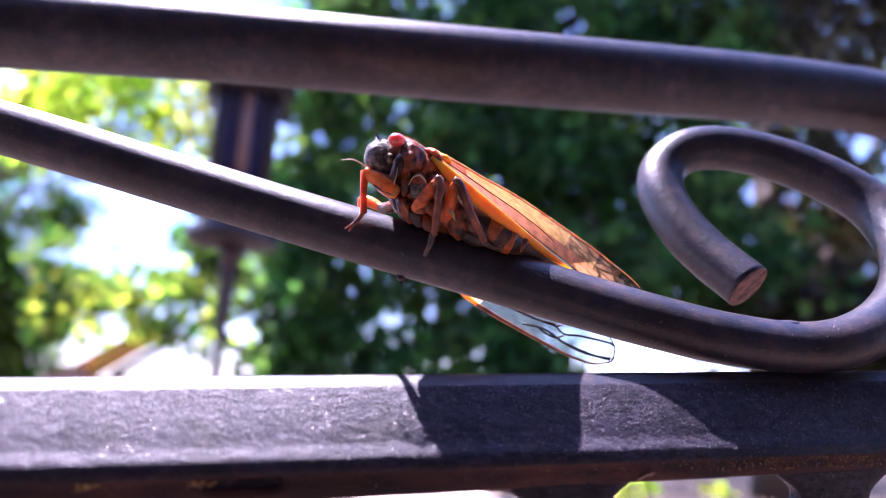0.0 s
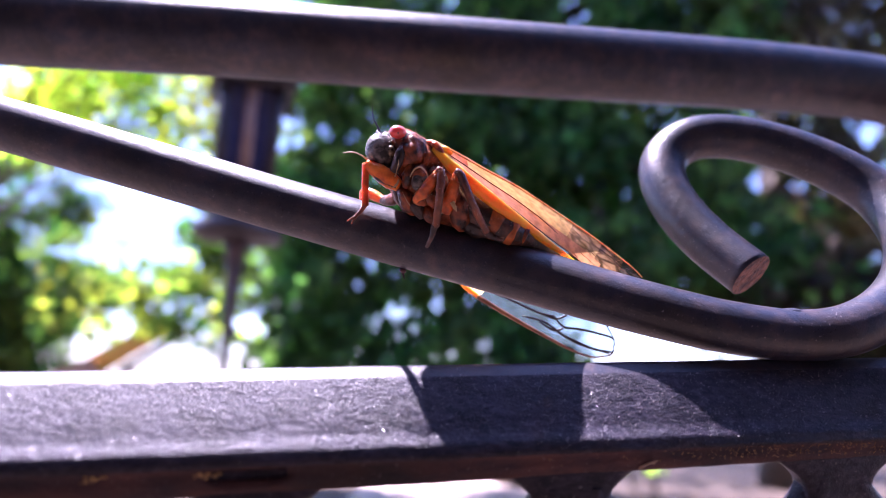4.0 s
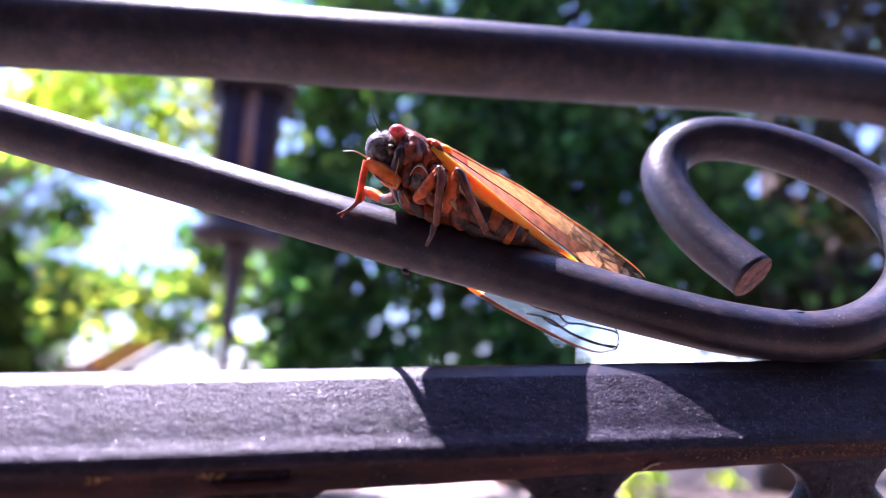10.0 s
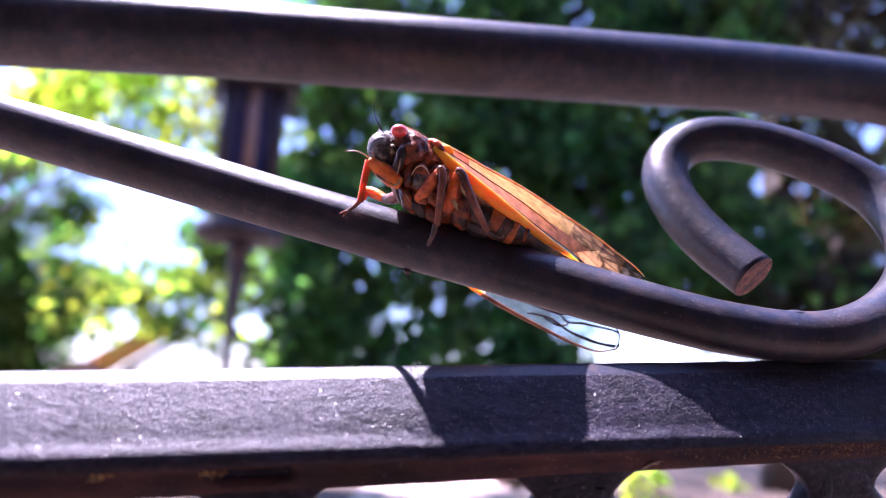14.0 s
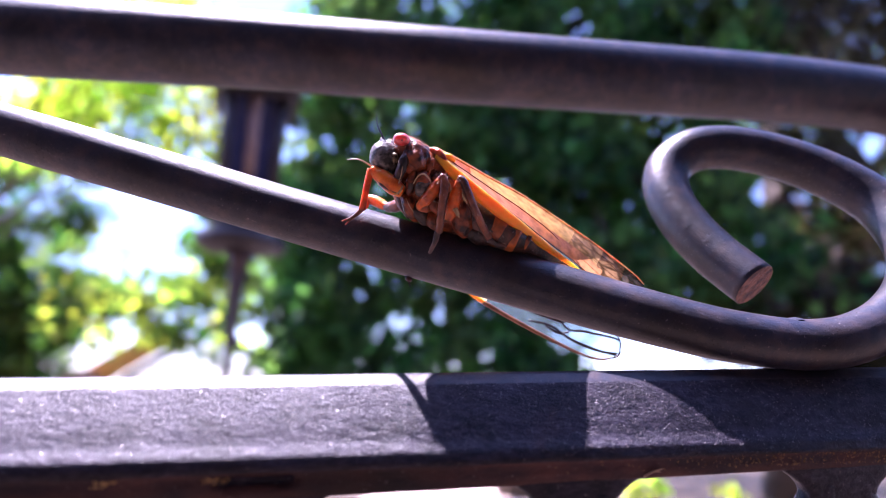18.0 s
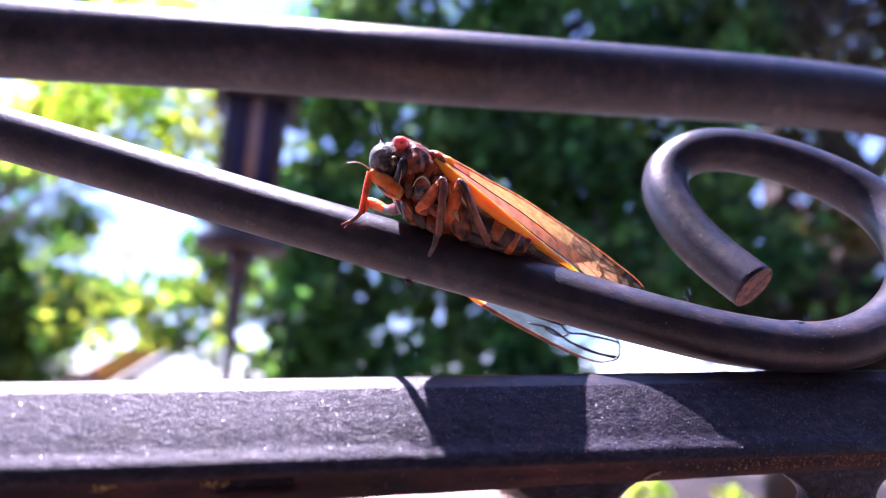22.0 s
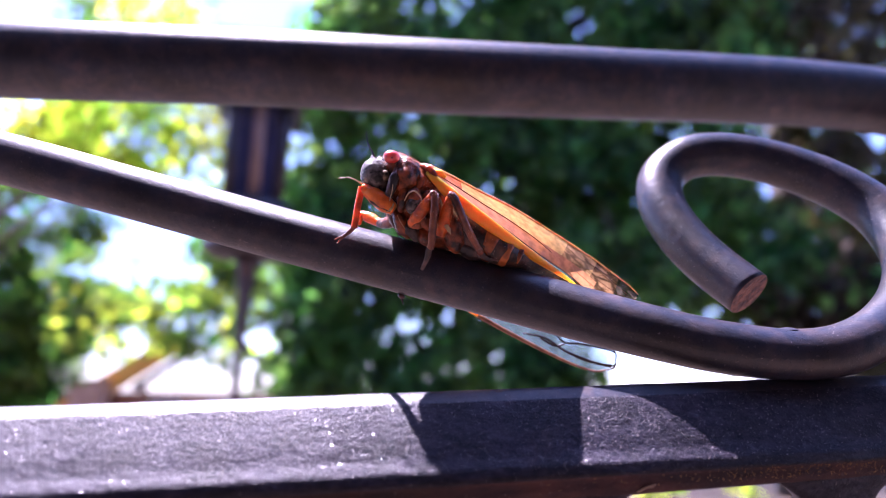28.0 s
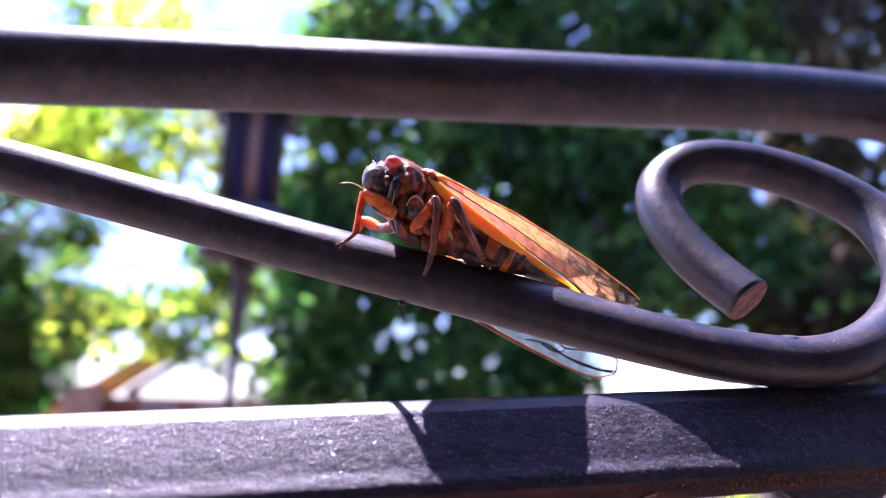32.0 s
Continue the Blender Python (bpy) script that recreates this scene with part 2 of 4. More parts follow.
BROWN = material("red brown shell", (0.022, 0.009, 0.007), 0.36, 0.0, (0.46, 0.105, 0.026), 620, 0.52, 1.0, 2100, 0.00015, 0.2, 0.4, detail=9.0, sheen=0.05)
ORANGE = material("orange shell", (0.45, 0.045, 0.006), 0.3, 0.0, (1.0, 0.24, 0.012), 520, 0.42, 0.7, 2200, 0.0001, 0.75, 1.6, detail=7.0, sheen=0.1)
BAND = material("orange band", (0.06, 0.018, 0.01), 0.45, 0.0, (0.62, 0.16, 0.03), 420, 0.48, 0.5, 1500, 0.0001, 0.3, 0.6)
LEG = material("brown leg", (0.06, 0.022, 0.016), 0.34, 0.0, (0.34, 0.10, 0.04), 500, 0.53, 0.9, 2400, 0.0001, 0.3, 0.6, detail=9.0, sheen=0.2)
DARK_LEG = material("dark leg tip", (0.035, 0.022, 0.02), 0.42, 0.0, (0.15, 0.075, 0.06), 900, 0.5, 0.7, 2400, 0.00015, sheen=0.25)
EYE = material("red eye", (0.80, 0.06, 0.05), 0.28, 0.0, (0.92, 0.13, 0.10), 700, 0.5, 0.3, 5000, 0.0001, 0.5, 0.8, 0.7, coat=0.9, sheen=0.3)
CREAM = material("cream seam", (0.42, 0.27, 0.12), 0.45, 0.0, (0.6, 0.42, 0.22), 800)
YELLOW = material("yellow joint", (0.95, 0.50, 0.02), 0.35, 0.0, (1.0, 0.62, 0.05), 800, 0.5, 0.3, 2000, 0.0001, 0.6, 1.0)
RED_LEG = material("red-orange leg", (0.16, 0.03, 0.012), 0.3, 0.0, (0.92, 0.19, 0.022), 480, 0.48, 0.9, 2200, 0.0001, 0.6, 1.2, detail=9.0)
PATCH = material("mottled cream patch", (0.03, 0.02, 0.015), 0.5, 0.0, (0.55, 0.40, 0.22), 1700, 0.54, 1.0, 2500, 0.0003, detail=6.0)
VEIN = material("dark vein", (0.035, 0.02, 0.015), 0.4)
EDGE_BROWN = material("rosy brown wing edge", (0.20, 0.075, 0.035), 0.4, 0.0, (0.42, 0.17, 0.08), 500)
SOFT_VEIN = material("brown vein", (0.22, 0.085, 0.03), 0.45)
ORANGE_VEIN = material("orange vein", (0.98, 0.36, 0.012), 0.34, 0.0, (1.0, 0.50, 0.03), 400, 0.5, 0.3, 1200, 0.0001, 0.9, 2.5)
GOLD_EDGE = material("golden wing ridge", (0.62, 0.27, 0.07), 0.35, 0.0, (1.0, 0.62, 0.25), 700, 0.45, 0.8, 2000, 0.0001, 0.3, 0.5)
WING_AMBER = membrane("golden wing skin", (1.0, 0.7, 0.4), 0.06, (0.95, 0.58, 0.24), (1.0, 0.70, 0.30), 0.70, dark=0.7)
WING_RED = membrane("red-brown wing root skin", (0.9, 0.4, 0.2), 0.04, (0.62, 0.16, 0.07), (0.95, 0.26, 0.08), 0.35, dark=0.4)
WING_ROSE = membrane("rose brown wing skin", (0.9, 0.5, 0.3), 0.08, (0.66, 0.27, 0.15), (0.98, 0.42, 0.18), 0.42)
WING_NET_FINE = membrane("faintly netted wing skin", (1.0, 0.7, 0.4), 0.08, (0.80, 0.46, 0.21), (0.95, 0.56, 0.24), 0.55, dark=0.5, lace=0.5)
WING_NET = membrane("netted wing skin", (1.0, 0.7, 0.4), 0.10, (0.42, 0.25, 0.15), (0.62, 0.34, 0.16), 0.4, dark=0.35, lace=0.85)
WING_SMOKY = membrane("smoky wing tip skin", (0.70, 0.64, 0.56), 0.25, (0.24, 0.205, 0.175), (0.28, 0.22, 0.16), 0.3, dark=0.35, lace=0.9)
WING_CLEAR = membrane("clear wing skin", (0.72, 0.84, 0.89), 0.68, (0.13, 0.21, 0.24), (0.19, 0.28, 0.31))


# ---- building helpers ----
def mesh_of(bm, name, mat, smooth=True):
    me = bpy.data.meshes.new(name)
    for f in bm.faces:
        f.smooth = smooth
    bm.to_mesh(me)
    bm.free()
    me.materials.append(mat)
    return me


def thing(name, m, label, category, group="", kind=""):
    ob = new(name)
    ob.empty_display_size = 0.02
    ob.matrix_world = m
    return tagged(ob, label, category, group, kind)


def part(name, bm, mat, parent, label="", at=(0, 0, 0), smooth=True):
    """Links bm, in its thing's space, as one part; at: the part's own pivot."""
    if any(at):
        bmesh.ops.translate(bm, vec=-Vector(at), verts=bm.verts)
    ob = new(name, mesh_of(bm, name, mat, smooth))
    ob.parent = parent
    ob.location = at
    return tagged(ob, label)


def smooth_line(pts, step=6):
    """Catmull-Rom through pts."""
    p = [np.array(q, float) for q in pts]
    p = [2 * p[0] - p[1]] + p + [2 * p[-1] - p[-2]]
    out = []
    for i in range(1, len(p) - 2):
        a, b, c, d = p[i - 1:i + 3]
        for k in range(step):
            t = k / step
            out.append(0.5 * (2 * b + (c - a) * t + (2 * a - 5 * b + 4 * c - d) * t * t + (3 * b - a - 3 * c + d) * t ** 3))
    return out + [p[-2]]


def tube(bm, pts, radii, sides=16, flat=(1.0, 1.0), up=(0, 0, 1), wobble=0.0):
    """A closed tube along pts; radii: one for all, or some to be spread along it."""
    n = len(pts)
    if isinstance(radii, (int, float)):
        radii = [radii, radii]
    r = np.interp(np.linspace(0, 1, n), np.linspace(0, 1, len(radii)), radii)
    side, rings = None, []
    for i in range(n):
        d = Vector(pts[min(i + 1, n - 1)] - pts[max(i - 1, 0)]).normalized()
        if side is None:
            side = d.cross(Vector(up)).normalized()
        side = (side - d * side.dot(d)).normalized()
        top = side.cross(d)
        ring = []
        for k in range(sides):
            a = 2 * math.pi * k / sides
            v = Vector(pts[i]) + (side * math.cos(a) * flat[0] + top * math.sin(a) * flat[1]) * r[i]
            if wobble:
                v += (v - Vector(pts[i])).normalized() * wobble * noise.noise(v * 90)
            ring.append(bm.verts.new(v))
        rings.append(ring)
    for a, b in zip(rings, rings[1:]):
        for k in range(sides):
            bm.faces.new((a[k], a[(k + 1) % sides], b[(k + 1) % sides], b[k]))
    bm.faces.new(rings[0][::-1])
    bm.faces.new(rings[-1])
    return bm


def blob(bm, centre, radii, turn=None, rough=0.0, freq=400, seg=20):
    """An uneven ellipsoid."""
    res = bmesh.ops.create_uvsphere(bm, u_segments=seg, v_segments=seg // 2 + 2, radius=1)
    m = Matrix.Translation(centre) @ (turn or Matrix()) @ Matrix.Diagonal((*radii, 1))
    for v in res["verts"]:
        v.co = m @ v.co
        if rough:
            v.co += (v.co - Vector(centre)).normalized() * rough * noise.noise(v.co * freq)
    return bm


def box(bm, lo, hi, m=None):
    res = bmesh.ops.create_cube(bm, size=1)
    lo, hi = Vector(lo), Vector(hi)
    for v in res["verts"]:
        v.co = Vector([lo[i] + (v.co[i] + 0.5) * (hi[i] - lo[i]) for i in range(3)])
        if m:
            v.co = m @ v.co
    return bm


def mm(*pts):
    """Panel millimetres to metres in the panel's axes."""
    return [np.array(p, float) / 1000 for p in pts]


# ---- the ground ----
GRASS = material("dry grass", (0.062, 0.041, 0.029), 0.9, 0.0, (0.108, 0.074, 0.052), 3, 0.5, 0.8, 60, 0.03)
bm = bmesh.new()
bmesh.ops.create_grid(bm, x_segments=40, y_segments=40, size=300)
ground = new("ground", mesh_of(bm, "ground", GRASS))
tagged(ground, "dry brownish garden ground reaching to the horizon", "ground", kind="structure")

# ---- the iron panel with its scroll ----
railing = thing("iron_railing", PANEL, "dark purplish-brown wrought iron railing with a curled scroll and flat bar", "railing")

TOP_LINE = mm((-311.92, 106.00, 52.63), (-193.22, 112.00, 46.85), (-120.46, 117.00, 43.04), (-82.49, 121.00, 41.67), (-41.74, 125.00, 40.33), (0.00, 129.50, 38.51), (37.37, 136.00, 37.73), (63.71, 142.00, 37.66),
              (85.13, 147.00, 37.20), (101.22, 150.00, 35.87), (112.20, 149.00, 32.00), (115.17, 140.00, 21.79), (108.03, 126.00, 8.87), (93.83, 110.00, -2.77), (77.73, 94.00, -9.73), (65.67, 82.00, -15.26))
bm = bmesh.new()
tube(bm, smooth_line(TOP_LINE, 10), 0.00735, 28)
part("top_rail", bm, IRON, railing, "thick round dark iron rod bending down at its end")

SCROLL = mm((-165.46, 101.00, 41.37), (-111.92, 93.00, 30.81), (-82.95, 88.00, 23.34), (-58.97, 86.50, 16.92), (-37.69, 86.00, 10.69), (-16.55, 84.97, 4.43), (0.00, 84.70, -0.30), (8.44, 83.70, -2.69), (19.58, 81.60, -5.89), (27.51, 79.90, -7.99), (34.68, 78.81, -9.59), (42.98, 78.70, -10.61), (49.27, 79.13, -10.11), (55.76, 81.58, -7.94), (62.64, 87.00, -4.01), (66.24, 92.00, 1.04), (66.13, 98.00, 7.41), (61.73, 102.00, 12.24), (54.42, 105.00, 16.16), (46.64, 106.00, 17.97), (40.65, 106.00, 17.51), (36.34, 105.00, 14.52), (35.12, 102.50, 10.34), (36.41, 99.00, 5.42), (39.07, 95.00, 0.83), (42.89, 90.00, -3.83))
GAUGE = [0.00355] * 8 + [0.00345, 0.0033, 0.0032, 0.0031, 0.0031, 0.0032, 0.0033, 0.0034] + [0.00355] * 8 + [0.0035, 0.0034]
bm = bmesh.new()
tube(bm, smooth_line(SCROLL, 12), GAUGE, 32, wobble=0.00004)
part("scroll", bm, IRON, railing, "round iron rod curled into a scroll")
end = SCROLL[-1]
way = Vector(SCROLL[-1] - SCROLL[-2]).normalized()
turn = way.to_track_quat("Z", "Y").to_matrix().to_4x4()
bm = bmesh.new()
res = bmesh.ops.create_circle(bm, cap_ends=True, radius=0.00332, segments=32)
bmesh.ops.transform(bm, matrix=Matrix.Translation(Vector(end) + way * 0.00006) @ turn, verts=bm.verts)
inner = bmesh.ops.inset_region(bm, faces=bm.faces[:], thickness=0.0003, depth=0.00005)
part("cut_end", bm, RUST, railing, "rusty cut end of the rod")

bm = bmesh.new()
blob(bm, Vector((42.70, 79.00, -7.62)) / 1000, (0.0011, 0.0013, 0.00022), rough=0.0001, freq=900, seg=14)
part("weld_mark", bm, IRON, railing, "small weld mark on the rod")

# flat bar: front and back edge lines, face between them
FRONT = mm((-38.86, 57.00, -18.93), (49.77, 73.00, -21.01))
BACK = mm((-43.97, 64.50, -11.89), (54.54, 80.00, -13.29))


def along(line, k):
    return line[0] + (line[1] - line[0]) * k


def flat_bar():
    bm = bmesh.new()
    f0, b0 = along(FRONT, 0.5), along(BACK, 0.5)
    ax = Vector(FRONT[1] - FRONT[0]).normalized()
    nrm = ax.cross(Vector(b0 - f0)).normalized()
    if nrm.z < 0:
        nrm = -nrm
    # across: 0 at the front edge, 1 at the back; and height over the face in mm
    prof = [(-0.01, -0.25), (0.03, 0.02), (0.08, 0.05), (0.15, -0.10), (0.22, -0.12), (0.3, 0.02), (0.42, 0.10), (0.55, 0.14), (0.68, 0.13), (0.78, 0.11),
            (0.82, 0.07), (0.86, -0.03), (0.90, -0.16), (0.95, -0.33), (1.0, -0.50), (1.015, -0.9), (0.99, -3.4), (0.93, -3.7)]
    # the upright lip under the front edge: back and up, in mm
    lip = [(2.2, -3.4), (0.7, -3.3), (0.45, -3.0), (0.4, -2.0), (0.4, -1.9), (0.4, -1.25), (0.35, -1.15), (0.1, -0.9), (-0.05, -0.5)]
    rings, n = [], 700
    for i in range(n):
        k = -3.2 + 7.0 * i / (n - 1)
        f, b = along(FRONT, k), along(BACK, k)
        ring = []
        for dy, dz in lip:
            p = Vector(f) + Vector((0, dy, dz * max(0.8, min(1.3, 1.25 - 0.45 * k)))) / 1000
            p.y += 0.00012 * noise.noise(p * 300)
            if 0.203 < k < 0.270 and -1.95 < dz < -1.2:  # a hollow left in the lip
                p.y += 0.0030
            ring.append(bm.verts.new(p))
        for a, h in prof:
            p = Vector(f + (b - f) * a) + nrm * h / 1000
            p += nrm * (0.00007 * noise.noise(p * 220) + 0.00006 * noise.noise(Vector((p.x * 120, p.y * 700, p.z * 700))))
            ring.append(bm.verts.new(p))
        rings.append(ring)
    for a, b in zip(rings, rings[1:]):
        for j in range(len(ring)):
            q = (j + 1) % len(ring)
            bm.faces.new((a[j], b[j], b[q], a[q])).material_index = 1 if j < len(lip) - 2 or j == len(ring) - 1 else 2 if len(lip) + 10 <= j < len(lip) + 15 else 0
    bm.faces.new(rings[0])
    bm.faces.new(rings[-1][::-1])
    bmesh.ops.recalc_face_normals(bm, faces=bm.faces)
    bar = part("flat_bar", bm, IRON_ROUGH, railing, "flat iron bar with pitted glittering paint")
    bar.data.materials.append(IRON_RUSTY)
    bar.data.materials.append(IRON)  # the back edge: smoother paint chosen to give the bright sun band
    # coarse grains in the paint of the face, coloured pale as sun glints
    r = np.random.default_rng(77)
    count = 4200
    ks, shares = r.uniform(-0.35, 1.15, count), r.uniform(0.03, 0.84, count)
    rise_mm = np.interp(shares, [p[0] for p in prof[:10]], [p[1] for p in prof[:10]])
    verts, faces = [], []
    for k, a, h in zip(ks, shares, rise_mm):
        f, b = along(FRONT, k), along(BACK, k)
        c = f + (b - f) * a + np.array(nrm) * h / 1000
        size = 0.00003 + 0.00005 * r.random() ** 2
        turn = np.linalg.qr(r.normal(size=(3, 3)))[0] * size
        i = len(verts)
        verts += [c + turn[0], c - turn[0], c + turn[1], c - turn[1], c + turn[2], c - turn[2]]
        faces += [(i, i + 2, i + 4), (i + 2, i + 1, i + 4), (i + 1, i + 3, i + 4), (i + 3, i, i + 4), (i + 2, i, i + 5), (i + 1, i + 2, i + 5), (i + 3, i + 1, i + 5), (i, i + 3, i + 5)]
    me = bpy.data.meshes.new("paint_grit")
    me.from_pydata([tuple(v) for v in verts], [], faces)
    me.materials.append(GLINT_GRIT)
    grains = new("paint_grit", me)
    grains.parent = railing
    tagged(grains, "tiny grains in the paint, coloured pale as sun glints", kind="stuff")
    return nrm, ax


BAR_UP, BAR_AX = flat_bar()

# curved lattice strips under the bar, crossing in pairs just below it
LATTICE_DOWN = (Vector((0.0, -0.10, -1.0))).normalized()
STRIP = ((2.3, 3.2), (2.4, 4.4), (3.4, 6.0), (6, 8.6), (10, 12), (12.5, 18), (13, 31))
BOSS = ((-0.8, 9.2), (0.4, 8.7), (1.2, 7.8), (2.0, 6.6), (2.8, 5.4), (3.6, 4.6), (4.4, 4.3), (5.2, 4.5), (5.8, 4.2))
for j in range(-8, 10):
    top = Vector(along(FRONT, 0.592 + 0.351 * j)) + Vector((0, 0.0026, -0.0016))
    for s in (-1, 1):
        bm = bmesh.new()
        line = [np.array(top + BAR_AX * s * a / 1000 + LATTICE_DOWN * d / 1000) for a, d in STRIP]
        tube(bm, smooth_line(line, 5), [0.0020, 0.0020, 0.0018, 0.0016, 0.0016], 12, (1.0, 1.0))
        part("lattice_strip", bm, IRON_ROUGH, railing)
    # the webbed plate where two strips meet below the bar
    bm = bmesh.new()
    rings = []
    for d, w in BOSS:
        ring = []
        for k in range(28):
            c, e = math.cos(2 * math.pi * k / 28), math.sin(2 * math.pi * k / 28)
            q = top + LATTICE_DOWN * d / 1000 + BAR_AX * math.copysign(abs(c) ** 0.35, c) * w / 1000 + Vector((0, math.copysign(abs(e) ** 0.35, e) * 0.0019, 0))
            q.y += 0.00012 * noise.noise(q * 500)
            ring.append(bm.verts.new(q))
        rings.append(ring)
    for a, b in zip(rings, rings[1:]):
        for k in range(28):
            bm.faces.new((a[k], a[(k + 1) % 28], b[(k + 1) % 28], b[k]))
    bm.faces.new(rings[0][::-1])
    bm.faces.new(rings[-1])
    bmesh.ops.recalc_face_normals(bm, faces=bm.faces)
    part("lattice_boss", bm, IRON_ROUGH, railing)
low = [Vector(along(FRONT, k)) + LATTICE_DOWN * 0.032 + Vector((0, 0.002, 0)) for k in (-3.2, 3.8)]
bm = bmesh.new()
tube(bm, [np.array(v) for v in low], 0.004, 12)
part("lower_rail", bm, IRON, railing)
for k in (-3.15, 3.75):
    foot = PANEL @ (Vector(along(BACK, k)))
    bm = bmesh.new()
    tube(bm, [np.array((foot.x, foot.y, foot.z + 0.06)), np.array((foot.x, foot.y, 0))], 0.012, 12)
    bmesh.ops.transform(bm, matrix=PANEL.inverted(), verts=bm.verts)
    part("post", bm, IRON, railing)

# dry pollen caught below the bar's front edge
rng = random.Random(31)
bm = bmesh.new()
for _ in range(420):
    p = Vector(along(FRONT, min(rng.gauss(0.93, 0.12), 1.2))) + Vector((0, rng.uniform(0.0000, 0.00028), -rng.uniform(0.0007, 0.0021)))
    r = rng.uniform(0.00003, 0.00008)
    q = [bm.verts.new(p + Vector(d) * r) for d in ((1, 0, 0), (-1, 0, 0), (0, -1, 0), (0, 1, 0), (0, 0, 1), (0, 0, -1))]
    for a, c, e in ((0, 2, 4), (2, 1, 4), (1, 3, 4), (3, 0, 4), (2, 0, 5), (1, 2, 5), (3, 1, 5), (0, 3, 5)):
        bm.faces.new((q[a], q[c], q[e]))
for k0 in (0.082, 0.092, 0.188, 0.197):
    for _ in range(24):
        p = Vector(along(FRONT, k0 + rng.gauss(0, 0.004))) + Vector((0, rng.uniform(0.0003, 0.00045), -0.0016 + rng.gauss(0, 0.0002)))
        r = rng.uniform(0.00006, 0.00016)
        q = [bm.verts.new(p + Vector(d) * r) for d in ((1, 0, 0), (-1, 0, 0), (0, -1, 0), (0, 1, 0), (0, 0, 1), (0, 0, -1))]
        for a, c, e in ((0, 2, 4), (2, 1, 4), (1, 3, 4), (3, 0, 4), (2, 0, 5), (1, 2, 5), (3, 1, 5), (0, 3, 5)):
            bm.faces.new((q[a], q[c], q[e]))
POLLEN = material("ochre pollen", (0.45, 0.26, 0.09), 0.8, 0.0, (0.6, 0.4, 0.16), 900)
pollen = new("pollen", mesh_of(bm, "pollen", POLLEN))
pollen.matrix_world = PANEL
tagged(pollen, "ochre pollen grains under the bar's edge", "pollen", kind="stuff")

# ---- the cicada ----
BASE = Vector((3.36, 84.00, 2.99)) / 1000
cicada = thing("cicada", PANEL @ Matrix.Translation(BASE), "dark brown cicada with red eyes and amber wings on a rod", "insect")


def cp(*pts):
    return [np.array(p, float) / 1000 - np.array(BASE) for p in pts]


def craggy(bm, depth, freq):
    """Pushes a surface in and out in lumps and finer wrinkles."""
    bm.normal_update()
    for v in bm.verts:
        p = v.co * freq
        v.co += v.normal * depth * (noise.noise(p) + 0.6 * noise.noise(p * 2.3) + 0.4 * noise.noise(p * 5.1))
    return bm


def limb(name, pts, radii, mat, parent=None, label="", at=None, sides=14, flat=(1.0, 1.0)):
    bm = bmesh.new()
    tube(bm, smooth_line(cp(*pts), 10), [r / 1000 for r in radii], max(sides, 18) if max(radii) > 0.25 else sides, flat, wobble=0.00004)
    if max(radii) > 0.25:
        bmesh.ops.recalc_face_normals(bm, faces=bm.faces)
        craggy(bm, 0.00009, 1400)
    return part(name, bm, mat, parent or cicada, label, at if at is not None else (0, 0, 0))


def loft(sections, sides=28, rough=0.0):
    """sections: centre (panel mm), half height and half depth in mm; upright rings across the body's slope."""
    bm = bmesh.new()
    c = cp(*[s[0] for s in sections])
    line = smooth_line(c, 5)
    n = len(line)
    hs = np.interp(np.linspace(0, 1, n), np.linspace(0, 1, len(sections)), [s[1] for s in sections])
    ds = np.interp(np.linspace(0, 1, n), np.linspace(0, 1, len(sections)), [s[2] for s in sections])
    rings = []
    for i in range(n):
        d = Vector(line[min(i + 1, n - 1)] - line[max(i - 1, 0)]).normalized()
        side = Vector((0, 1, 0))
        side = (side - d * side.dot(d)).normalized()
        top = d.cross(side)
        ring = []
        for k in range(sides):
            a = 2 * math.pi * k / sides
            v = Vector(line[i]) + side * math.cos(a) * ds[i] / 1000 + top * math.sin(a) * hs[i] / 1000
            v += (v - Vector(line[i])).normalized() * rough * noise.noise(v * 700)
            ring.append(bm.verts.new(v))
        rings.append(ring)
    for a, b in zip(rings, rings[1:]):
        for k in range(sides):
            bm.faces.new((a[k], a[(k + 1) % sides], b[(k + 1) % sides], b[k]))
    bm.faces.new(rings[0][::-1])
    bm.faces.new(rings[-1])
    bmesh.ops.recalc_face_normals(bm, faces=bm.faces)
    return bm


thorax = part("thorax", loft([((-6.10, 83.50, 13.00), 1.6, 2.8), ((-4.97, 84.00, 11.39), 3.3, 3.9), ((-3.08, 84.30, 9.46), 4.5, 4.4), ((-1.03, 84.60, 7.95), 4.3, 4.5),
                     ((1.18, 84.60, 6.55), 3.8, 4.2), ((3.73, 84.00, 5.19), 2.8, 3.6)], rough=0.00012), BROWN, cicada, "red-brown thorax")
abd = loft([((2.61, 83.40, 5.73), 2.4, 3.4), ((5.50, 83.20, 3.98), 2.3, 3.5), ((8.39, 83.20, 2.53), 1.95, 3.2), ((11.80, 84.70, 1.20), 1.4, 1.5), ((15.00, 87.20, -0.60), 0.9, 0.9), ((17.30, 88.40, -1.80), 0.4, 0.4)], rough=0.0001)
abdomen = part("abdomen", abd, SHELL, cicada, "dark ringed abdomen")
